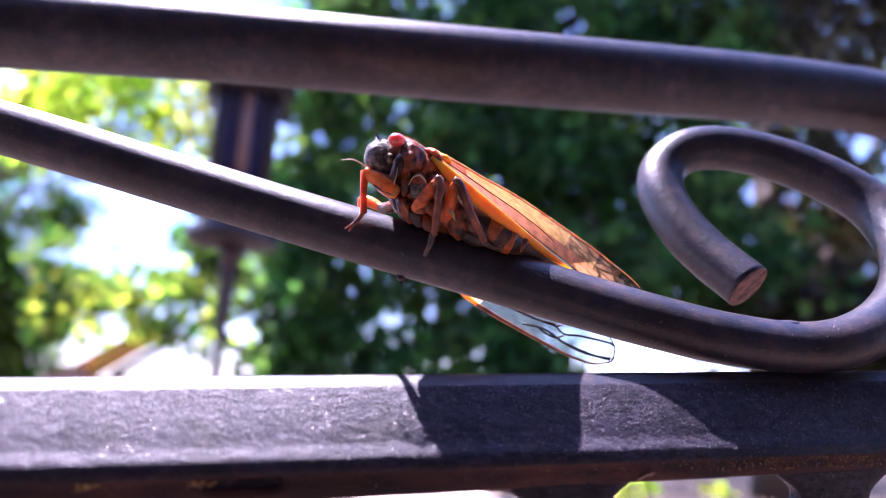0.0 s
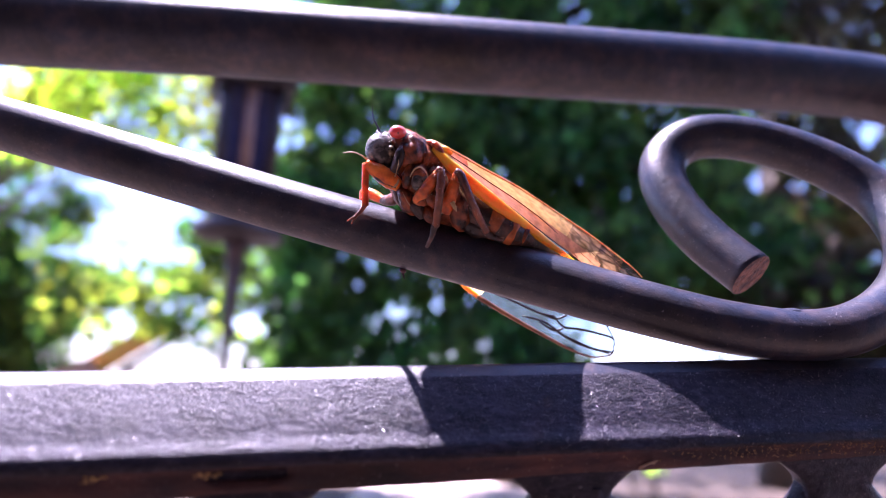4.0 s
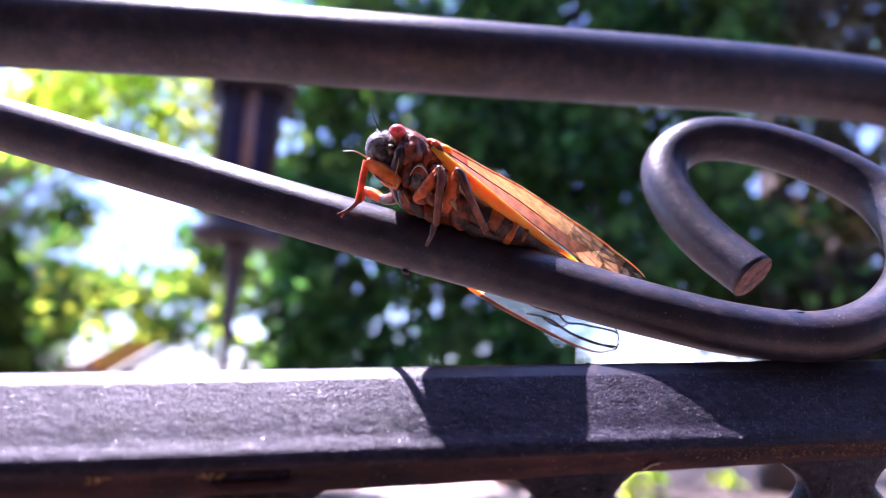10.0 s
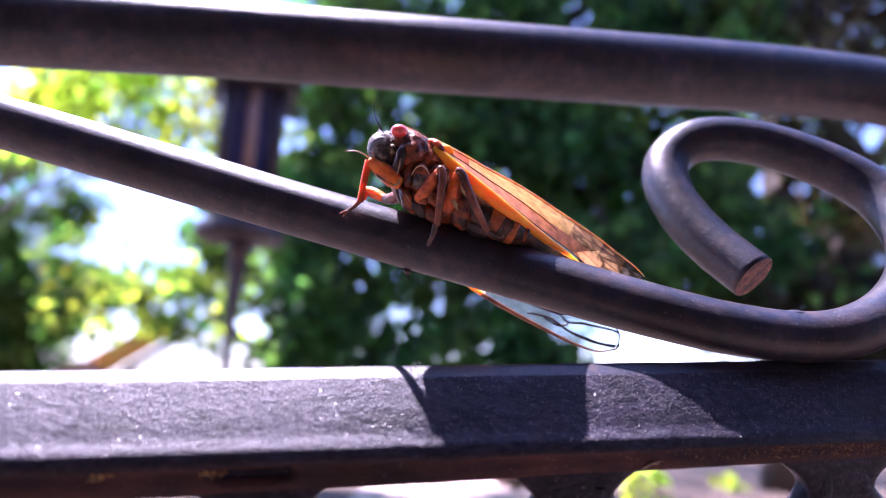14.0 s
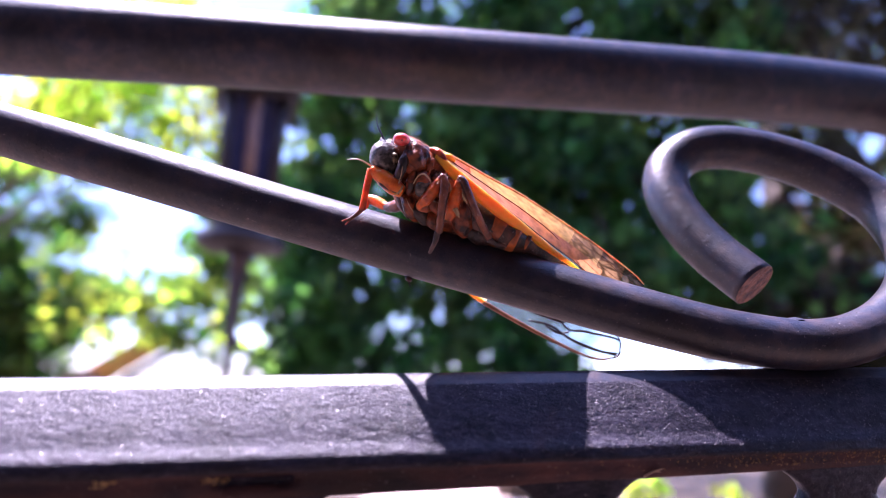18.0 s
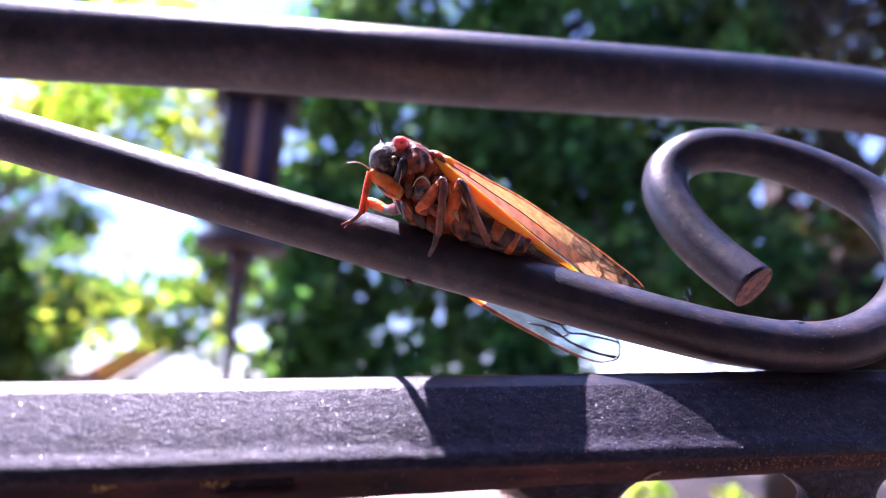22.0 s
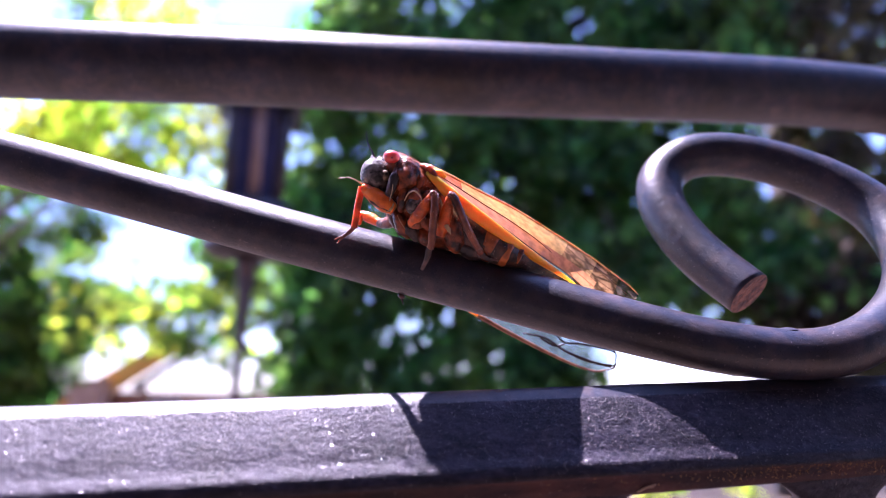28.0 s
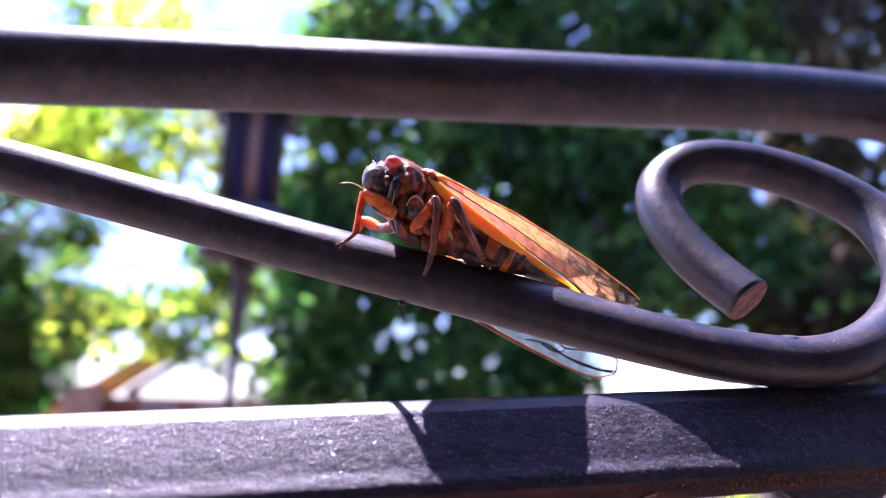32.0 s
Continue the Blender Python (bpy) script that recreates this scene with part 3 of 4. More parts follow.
for u, v, h, dd, w, deep in ((872, 391, 2.25, 3.45, 1.1, 83.3), (902, 407, 1.95, 3.2, 0.62, 83.3), (925, 413, 1.5, 2.45, 0.34, 83.3), (950, 429, 1.32, 1.36, 0.24, 85.2), (971, 442, 1.10, 1.12, 0.2, 86.4)):
    c = np.array(((u - 784) / 1150 * deep, deep, -(v - 441) / 1150 * deep))
    ring = loft([(tuple(c + np.array((-0.9, 0, 0.45)) * w), h * 0.97, dd * 0.97), (tuple(c + np.array((-0.5, 0, 0.25)) * w), h * 1.05, dd * 1.05), (tuple(c + np.array((0.5, 0, -0.25)) * w), h * 1.05, dd * 1.05), (tuple(c + np.array((0.9, 0, -0.45)) * w), h * 0.97, dd * 0.97)], rough=0.00003)
    part("abdomen_ring", ring, BAND, abdomen, "orange band of the abdomen")

# head
bm = bmesh.new()
blob(bm, cp((-6.86, 83.60, 13.06))[0], (0.0019, 0.0031, 0.0021), rough=0.0004, freq=650, seg=36)
head = part("head", bm, SHELL, cicada, "dark head")
bm = bmesh.new()
blob(bm, cp((-7.72, 81.70, 12.50))[0], (0.00195, 0.0022, 0.00230), pose(0, 0, 0, 0, -15, 0), 0.00012, 900, 56)
mid_face = Vector(cp((-7.72, 81.70, 12.50))[0])
for v in bm.verts:
    r = v.co - mid_face
    v.co += r.normalized() * 0.00007 * math.sin(r.z * 15000)
part("face", bm, FACE, head, "bulging grey ridged face")
for Z in (80.2, 86.5):
    c = Vector(cp((-5.58, 80.20, 14.65))[0])
    c.y += (Z - 80.2) / 1000
    bm = bmesh.new()
    blob(bm, c, (0.00106, 0.00095, 0.00084), pose(0, 0, 0, 0, 8, 0), seg=32)
    part("eye", bm, EYE, head, "glossy red compound eye")
bm = bmesh.new()
blob(bm, cp((-5.45, 79.28, 14.41))[0], (0.0001, 0.00005, 0.00012))
part("pupil_spot", bm, SHELL, head)
limb("antenna", [(-7.80, 81.50, 14.53), (-8.15, 81.50, 15.52), (-8.77, 82.00, 16.83), (-8.97, 82.50, 18.44)], [0.22, 0.10, 0.06, 0.04], VEIN, head, "thin dark antenna", sides=8)
limb("antenna", [(-9.03, 80.50, 11.13), (-10.02, 80.00, 11.76), (-11.06, 80.00, 12.17), (-12.31, 80.00, 12.10)], [0.13, 0.09, 0.07, 0.05], CREAM, head, "thin pale antenna", sides=8)
limb("antenna_socket", [(-7.45, 80.80, 13.70), (-7.98, 81.20, 14.47), (-8.22, 81.50, 15.02)], [0.45, 0.4, 0.15], SHELL, head, sides=10)
# neck shield and side plates
neck = part("neck_shield", craggy(loft([((-6.53, 83.50, 14.16), 1.2, 2.6), ((-5.66, 83.50, 13.72), 2.2, 3.4), ((-4.50, 83.50, 13.05), 2.3, 3.7), ((-3.34, 83.50, 12.40), 2.15, 3.8), ((-2.32, 83.50, 11.80), 1.95, 3.7), ((-1.16, 83.50, 11.00), 1.7, 3.4), ((0.00, 83.50, 10.20), 1.2, 2.8)], 64),
            0.00035, 520), BROWN, cicada, "rugged red-brown neck shield")
for pts, r in (([(-4.36, 80.80, 14.12), (-4.50, 79.70, 12.41), (-4.73, 80.00, 10.92)], (0.25, 0.4, 0.25)), ([(-3.24, 80.90, 13.72), (-3.33, 79.70, 12.13), (-3.47, 79.90, 10.91)], (0.22, 0.42, 0.3)), ([(-2.11, 81.00, 13.17), (-1.95, 80.00, 11.76), (-2.22, 79.90, 10.49)], (0.25, 0.45, 0.3))):
    limb("shield_fold", pts, r, BROWN, neck, sides=12)
bm = bmesh.new()
blob(bm, cp((4.17, 82.60, 2.94))[0], (0.0024, 0.0022, 0.0013), pose(0, 0, 0, 0, 25, 0), 0.0004, 700, 24)
part("belly_plate", bm, SHELL, cicada, "dark belly plate")
PLATES = (
("cheek_plate", [(-4.95, 80.00, 13.10), (-5.20, 79.40, 12.00), (-5.75, 79.30, 10.40), (-6.35, 79.80, 9.00)], [0.35, 0.62, 0.62, 0.25], SHELL, "dark glossy long cheek plate"),
    ("side_plate", [(-2.65, 80.30, 10.68), (-2.84, 79.70, 9.22), (-3.22, 80.40, 7.90)], [0.5, 1.15, 0.6], BROWN, "red-brown side plate"),
    ("side_plate", [(-4.04, 80.20, 10.81), (-4.29, 79.60, 9.21), (-4.74, 80.20, 7.74)], [0.4, 0.75, 0.4], BROWN, "red-brown side plate"),
    ("side_plate", [(-1.53, 80.00, 9.95), (-0.56, 79.80, 8.67), (0.14, 80.20, 7.04)], [0.6, 1.2, 0.7], BROWN, "red-brown side plate"),
    ("side_plate", [(-2.23, 80.20, 7.74), (-1.67, 79.80, 6.66), (-0.84, 80.20, 5.51)], [0.5, 1.0, 0.6], BROWN, "red-brown side plate"),
    ("breast_plate", [(-5.35, 81.00, 8.10), (-4.75, 80.40, 6.78), (-4.22, 80.80, 5.55), (-3.71, 82.00, 4.78)], [0.6, 0.9, 0.85, 0.5], BROWN, "red-brown breast plate"),
    ("breast_plate", [(-3.92, 80.60, 6.66), (-3.21, 80.20, 5.51), (-2.53, 80.80, 4.29)], [0.5, 0.95, 0.6], SHELL, "dark breast plate"),
    ("breast_plate", [(-2.38, 80.60, 5.54), (-1.68, 80.40, 4.54), (-0.85, 81.20, 3.60)], [0.5, 0.9, 0.6], BROWN, "red-brown breast plate"))
for name, pts, radii, mat, label in PLATES:
    bm = bmesh.new()
    tube(bm, smooth_line(cp(*pts), 10), [r / 1000 for r in radii], 28)
    part(name, craggy(bm, 0.00013, 900), mat, cicada, label)
for name, pts, radii in (("face_seam", [(-6.57, 80.40, 13.49), (-6.40, 80.00, 12.45), (-6.55, 80.10, 11.49)], [0.2, 0.42, 0.2]),):
    bm = bmesh.new()
    tube(bm, smooth_line(cp(*pts), 8), [r / 1000 for r in radii], 16)
    part(name, craggy(bm, 0.0002, 1500), PATCH, head, "mottled cream seam beside the face")
for pts in ([(-3.79, 79.30, 8.90), (-3.36, 78.90, 9.67), (-2.61, 78.90, 9.95), (-1.93, 79.20, 9.50)], [(-5.35, 78.90, 11.59), (-5.47, 78.60, 10.18), (-5.89, 78.80, 8.84)], [(-0.96, 79.00, 9.69), (-0.27, 78.80, 8.43), (0.14, 79.20, 7.37)],
            [(-4.14, 79.40, 7.66), (-3.44, 79.20, 7.92), (-2.90, 79.40, 7.39)], [(-4.98, 79.60, 7.27), (-4.42, 79.40, 6.14), (-3.75, 79.90, 5.21)]):
    limb("side_seam", pts, [0.03, 0.055, 0.055, 0.03][:max(3, len(pts))], CREAM, None, "cream seam", sides=8)
bm = bmesh.new()
blob(bm, cp((-3.72, 80.20, 12.25))[0], (0.00165, 0.0012, 0.00195), pose(0, 0, 0, 0, 18, 0), 0.0003, 900, 40)
part("shield_side", bm, BROWN, neck, "smooth red-brown side of the neck shield")
bm = bmesh.new()
blob(bm, cp((-2.89, 79.20, 8.62))[0], (0.00098, 0.0007, 0.00125), pose(0, 0, 0, 0, 12, 0), 0.0002, 1100, 32)
part("breathing_plate", bm, FACE, cicada, "dark grey oval side plate")
limb("plate_rim", [(-4.00, 78.90, 9.00), (-3.50, 78.45, 9.80), (-2.75, 78.35, 10.12), (-2.10, 78.50, 9.60), (-1.72, 78.80, 8.75)], [0.05, 0.1, 0.12, 0.1, 0.05], CREAM, None, "cream rim over the oval plate", sides=10)
limb("beak", [(-5.93, 81.20, 7.84), (-5.49, 81.00, 6.41), (-4.82, 81.50, 4.89)], [0.45, 0.35, 0.2], DARK_LEG, None, "dark beak")


# legs: the near foreleg lifts, so its femur and tibia have joints of their own
HIP = Vector(cp((-5.40, 79.60, 7.96))[0])
KNEE = Vector(cp((-9.36, 80.30, 10.82))[0])
femur = limb("femur", [(-5.40, 79.60, 7.96), (-6.37, 79.60, 8.65), (-7.79, 80.00, 9.81), (-9.36, 80.30, 10.89)], [0.7, 1.12, 1.02, 0.6], ORANGE, None, "stout orange front thigh", HIP)
limb("thigh_stripe", [(-5.77, 79.00, 7.76), (-6.73, 79.00, 8.25), (-7.87, 79.40, 8.97), (-8.96, 79.90, 10.08)], [0.12, 0.3, 0.28, 0.1], SHELL, femur, "black stripe under the thigh", HIP * 0, 10)
limb("thigh_ring", [(-6.47, 79.20, 7.71), (-5.69, 78.80, 8.02), (-5.36, 79.00, 8.73)], [0.10, 0.16, 0.10], CREAM, femur, "cream joint ring", HIP * 0, 10)
tibia_bm = bmesh.new()
tube(tibia_bm, smooth_line(cp((-9.36, 80.30, 10.96), (-9.82, 80.10, 9.12), (-10.16, 80.10, 7.38), (-10.45, 80.10, 5.85)), 6), [0.0005, 0.00042, 0.0004, 0.00042], 14, wobble=0.00004)
tibia = part("tibia", tibia_bm, RED_LEG, femur, "thin reddish shin", KNEE)
bm = bmesh.new()
tube(bm, smooth_line(cp((-10.37, 80.10, 6.06), (-11.17, 80.30, 5.31), (-12.06, 80.60, 4.77)), 5), [0.0003, 0.00024, 0.0002], 10)
tube(bm, smooth_line(cp((-11.90, 80.00, 4.80), (-12.38, 80.00, 4.66), (-12.97, 80.20, 4.46)), 4), [0.00017, 0.00008], 8)
tube(bm, smooth_line(cp((-11.90, 80.00, 4.73), (-12.24, 80.00, 4.38), (-12.58, 80.40, 4.05)), 4), [0.00017, 0.00008], 8)
part("foot", bm, LEG, tibia, "brown clawed foot")
for o in (tibia,):
    o.location = KNEE - HIP
for o in femur.children:
    if o.name.startswith("thigh"):
        o.location = -HIP
for o in tibia.children:
    o.location = -KNEE

limb("far_femur", [(-5.26, 84.00, 7.38), (-6.66, 86.00, 6.81), (-8.11, 88.00, 6.81)], [0.7, 0.85, 0.6], LEG, None, "brown far front thigh")
limb("far_tibia", [(-8.11, 88.00, 6.89), (-9.60, 89.00, 7.66), (-10.82, 89.50, 8.02), (-11.08, 88.50, 6.85)], [0.6, 0.75, 0.6, 0.3], ORANGE, None, "orange far front shin")
limb("coxa", [(-1.68, 80.50, 6.51), (-2.71, 79.80, 6.31), (-3.42, 80.20, 5.79)], [0.8, 1.0, 0.6], BROWN)
mid = limb("middle_femur", [(-3.32, 79.60, 6.16), (-2.19, 78.80, 7.33), (-1.23, 78.40, 8.59), (-0.61, 78.30, 9.46)], [0.6, 0.8, 0.7, 0.5], RED_LEG, None, "red-orange middle thigh")
limb("middle_tibia", [(-0.75, 78.30, 9.74), (-0.27, 78.10, 9.30), (-0.41, 77.80, 6.83), (-0.89, 78.60, 2.94)], [0.5, 0.55, 0.5, 0.46], LEG, mid, "brown middle shin")
limb("middle_foot", [(-1.03, 78.60, 3.08), (-1.37, 79.00, 1.85), (-2.08, 79.80, 0.49)], [0.44, 0.34, 0.22], DARK_LEG, mid, "dark foot")
hind = limb("hind_femur", [(0.28, 79.80, 4.79), (0.76, 79.00, 6.25), (1.30, 78.60, 7.93), (1.71, 78.50, 9.35)], [0.7, 0.85, 0.75, 0.5], RED_LEG, None, "brown hind thigh")
limb("hind_tibia", [(1.50, 78.50, 9.62), (2.11, 78.30, 9.06), (3.55, 78.60, 5.67), (5.30, 80.20, 2.30)], [0.45, 0.55, 0.5, 0.42], LEG, hind, "brown hind shin")
limb("hind_foot", [(5.24, 80.30, 2.30), (6.31, 80.60, 1.61), (7.91, 81.20, 1.48)], [0.4, 0.28, 0.15], DARK_LEG, hind, "dark foot")
limb("leg_spur", [(1.09, 78.40, 5.86), (1.43, 78.20, 5.10), (1.63, 78.20, 4.69)], [0.3, 0.2, 0.05], CREAM, hind, "pale spur", sides=8)
bm = bmesh.new()
tube(bm, smooth_line(cp((1.13, 81.00, 7.82), (1.82, 80.60, 5.82), (2.19, 81.20, 4.02), (2.57, 82.00, 2.78)), 10), [0.0008, 0.0014, 0.0014, 0.0008], 32)
part("hind_coxa", craggy(bm, 0.0001, 700), BROWN, cicada, "red-brown hip plate")


# short pale hairs that stand on head, neck and breast
HAIR = material("pale hair", (0.8, 0.7, 0.55), 0.5)
rng = random.Random(11)
bm = bmesh.new()
for ob, count in ((head, 420), (neck, 900), (thorax, 500), (abdomen, 200)):
    verts = ob.data.vertices
    for _ in range(count):
        v = verts[rng.randrange(len(verts))]
        d = (v.normal + Vector((rng.gauss(0, 0.5), rng.gauss(0, 0.5), rng.gauss(0, 0.5)))).normalized()
        q = v.co + d * rng.uniform(0.0002, 0.0006)
        w = d.cross(Vector((0.1, 1, 0))).normalized() * 0.000014
        bm.faces.new([bm.verts.new(x) for x in (v.co - w, v.co + w, q)])
tagged(part("hairs", bm, HAIR, cicada, "short pale hairs"), kind="stuff")
for limb_part, count in ((mid, 60), (hind, 60), *[(c, 70) for c in (*mid.children, *hind.children) if "tibia" in c.name]):
    bm = bmesh.new()
    verts = limb_part.data.vertices
    for _ in range(count):
        v = verts[rng.randrange(len(verts))]
        d = (v.normal + Vector((rng.gauss(0, 0.4), rng.gauss(0, 0.4), rng.gauss(0, 0.4)))).normalized()
        q = v.co + d * rng.uniform(0.0002, 0.00045)
        w = d.cross(Vector((0.1, 1, 0))).normalized() * 0.000014
        bm.faces.new([bm.verts.new(x) for x in (v.co - w, v.co + w, q)])
    tagged(part("leg_hairs", bm, HAIR, cicada, "short pale leg hairs"), kind="stuff")


def sheet(lower, upper, name, mat, parent, rows=8, bulge=0.0, label="", at=(0, 0, 0), span=(0.0, 1.0), lift=(0.0, 1.0)):
    """A wing's skin between two edge lines."""
    a, b = smooth_line(cp(*lower), 8), smooth_line(cp(*upper), 8)
    n = 40
    ia, ib = [np.linspace(span[0], span[1], n) * (len(w) - 1) for w in (a, b)]
    pick = lambda line, x: line[int(x)] + (line[min(int(x) + 1, len(line) - 1)] - line[int(x)]) * (x - int(x))
    bm = bmesh.new()
    grid = []
    for i in range(n):
        p, q = pick(a, ia[i]), pick(b, ib[i])
        row = []
        for j in range(rows + 1):
            k = lift[0] + (lift[1] - lift[0]) * j / rows
            v = Vector(p + (q - p) * k)
            v.y -= bulge / 1000 * 4 * k * (1 - k) - 0.00008 * noise.noise(v * 900)
            row.append(bm.verts.new(v))
        grid.append(row)
    for r0, r1 in zip(grid, grid[1:]):
        for j in range(rows):
            bm.faces.new((r0[j], r1[j], r1[j + 1], r0[j + 1]))
    return part(name, bm, mat, parent, label, at)


ROOT = Vector(cp((-1.13, 81.50, 12.97))[0])
NEAR_COSTA = [(-1.26, 80.20, 12.48), (1.10, 79.40, 9.39), (4.55, 79.40, 6.42), (8.80, 80.30, 3.14), (12.58, 82.20, 0.71), (17.40, 85.50, -2.16), (21.60, 87.50, -5.40), (25.10, 88.50, -6.08), (27.00, 88.70, -4.55)]
NEAR_MID = [(-1.12, 80.60, 12.97), (1.94, 79.80, 10.34), (5.42, 79.90, 7.51), (9.21, 80.80, 4.71), (13.03, 82.80, 2.02), (17.75, 85.70, -1.12), (21.90, 87.60, -4.70), (25.20, 88.60, -5.46), (27.07, 88.75, -4.32)]
NEAR_TOP = [(-1.02, 83.50, 13.87), (1.90, 84.20, 12.52), (5.68, 86.00, 10.69), (10.31, 87.20, 8.42), (15.38, 88.00, 5.28), (20.45, 88.40, 1.93), (23.96, 88.60, -0.69), (26.30, 88.70, -2.55), (27.46, 88.70, -3.77)]
wing = sheet(NEAR_MID, NEAR_TOP, "forewing", WING_AMBER, cicada, 8, 0.5, "amber veined wing, lit through", ROOT, (0.17, 0.56), (0.42, 1.0))
root_cell = sheet(NEAR_MID, NEAR_TOP, "wing_root_cell", WING_RED, wing, 8, 0.5, "red-brown wing root cell", (0, 0, 0), (0, 0.17), (0.42, 1.0))
root_cell.location = -ROOT
for name, skin, label, span, lift in (("wing_cell", WING_ROSE, "rose-brown wing cell", (0, 0.70), (0, 0.42)), ("wing_fringe", WING_NET_FINE, "faintly netted golden wing part", (0.56, 0.67), (0.42, 1.0)),
                                      ("wing_fringe", WING_NET, "brown netted wing part", (0.67, 0.79), (0.42, 1.0)), ("wing_fringe", WING_NET, "brown netted wing part", (0.70, 0.79), (0.0, 0.42)),
                                      ("wing_tip", WING_SMOKY, "smoky wing tip", (0.79, 1.0), (0.0, 1.0))):
    sheet(NEAR_MID, NEAR_TOP, name, skin, wing, 8, 0.5, label, (0, 0, 0), span, lift).location = -ROOT
bm = bmesh.new()
strip = [(np.array(a) * 0.5 + np.array(c) * 0.5) for a, c in zip(NEAR_COSTA, NEAR_MID)]
tube(bm, smooth_line(cp(*strip), 8), [0.0004, 0.00076, 0.00082, 0.00074, 0.00052, 0.0002, 0.00005, 0.00004, 0.00004], 16, (0.7, 1.0))
costal = part("wing_edge_cell", bm, ORANGE_VEIN, wing, "glowing orange wing edge")
costal.location = -ROOT


def vein(pts, r, mat, parent, root, name="vein", lift=-0.12):
    bm = bmesh.new()
    pts = [(p[0], p[1] + lift, p[2]) for p in pts]
    tube(bm, smooth_line(cp(*pts), 5), [x / 1000 for x in r], 8)
    ob = part(name, bm, mat, parent)
    ob.location = -root
    return ob


def between(lower, upper, ks):
    """A line over the wing: ks are shares of the way up, one at each station."""
    return [tuple(np.array(a) + (np.array(b) - np.array(a)) * k - np.array((0, 2.0 * k * (1 - k), 0))) for a, b, k in zip(lower, upper, ks) if k is not None]


vein(NEAR_MID, [0.12, 0.1, 0.09, 0.08, 0.08, 0.07], SOFT_VEIN, wing, ROOT, lift=-0.3)
vein(NEAR_TOP, [0.28, 0.2, 0.13, 0.1, 0.08], GOLD_EDGE, wing, ROOT, "wing_ridge")
vein(between(NEAR_MID, NEAR_TOP, (0.2, 0.40, 0.43, 0.42, 0.36, 0.05, None, None, None)), [0.08, 0.07, 0.06], SOFT_VEIN, wing, ROOT, lift=-0.05)
for ks in ((None, None, None, None, None, 0.5, 0.52, 0.45, None), (None, None, None, None, None, 0.8, 0.74, 0.6, None), (None, None, None, None, None, 0.25, 0.27, 0.2, 0.2)):
    vein(between(NEAR_MID, NEAR_TOP, ks), [0.035, 0.04, 0.035], SOFT_VEIN, wing, ROOT, lift=-0.03)
rng = random.Random(5)


def station(line, x):
    return np.array(line[int(x)]) + (np.array(line[min(int(x) + 1, 8)]) - np.array(line[int(x)])) * (x - int(x))


for i in range(30):
    s0 = rng.uniform(5.3, 7.7)
    k0 = rng.choice((0.02, 0.2, 0.38, 0.6, 0.78))
    p = []
    for j in range(3):
        k = k0 + 0.095 * j
        q = station(NEAR_MID, s0 + 0.12 * j)
        p.append(tuple(q + (station(NEAR_TOP, s0 + 0.12 * j) - q) * k - np.array((0, 2.0 * k * (1 - k), 0))))
    vein(p, [0.03, 0.026], VEIN if s0 > 6.2 else SOFT_VEIN, wing, ROOT, lift=-0.03)

# inner folded wing along the back
limb("wing_hinge", [(-2.28, 82.00, 13.55), (-1.41, 80.90, 13.37), (-0.56, 80.30, 12.64), (0.14, 80.00, 11.62)], [0.3, 0.5, 0.45, 0.2], RED_LEG, None, "red-brown wing hinge")
limb("yellow_hinge", [(-0.42, 81.00, 12.96), (0.42, 80.80, 12.58), (1.12, 80.80, 12.01)], [0.25, 0.42, 0.15], YELLOW, None, "yellow wing joint")

# the far wing hangs down behind the rod
FAR_ROOT = Vector(cp((1.27, 91.00, 8.78))[0])
FAR_COSTA = [(1.27, 91.00, 7.99), (1.29, 93.00, 0.08), (2.94, 94.00, -4.41), (5.42, 94.50, -6.57), (9.58, 95.00, -9.00), (14.62, 95.50, -11.71), (19.28, 96.00, -14.02), (22.62, 96.00, -15.11), (24.54, 96.00, -14.94)]
FAR_TOP = [(-0.44, 85.00, 13.67), (4.99, 87.00, 10.52), (10.06, 88.30, 7.37), (14.86, 89.50, 3.58), (18.67, 91.00, -1.11), (22.44, 93.50, -7.24), (24.97, 95.40, -11.12), (25.82, 95.80, -12.58), (25.79, 96.00, -13.86)]
far = sheet(FAR_COSTA, FAR_TOP, "far_wing", WING_CLEAR, cicada, 8, 0.3, "clear dark-veined wing hanging behind the rod", FAR_ROOT, (0.38, 1.0))
far_base = sheet(FAR_COSTA, FAR_TOP, "wing_base", WING_AMBER, far, 8, 0.3, "amber wing base", (0, 0, 0), (0, 0.38))
far_base.location = -FAR_ROOT
vein(FAR_COSTA[:4], [0.36, 0.36, 0.34], ORANGE_VEIN, far, FAR_ROOT, "wing_edge")
vein(FAR_COSTA[3:], [0.34, 0.3, 0.22, 0.15, 0.12], EDGE_BROWN, far, FAR_ROOT, "wing_edge")
vein(FAR_TOP, [0.1, 0.1, 0.1], VEIN, far, FAR_ROOT, lift=0)
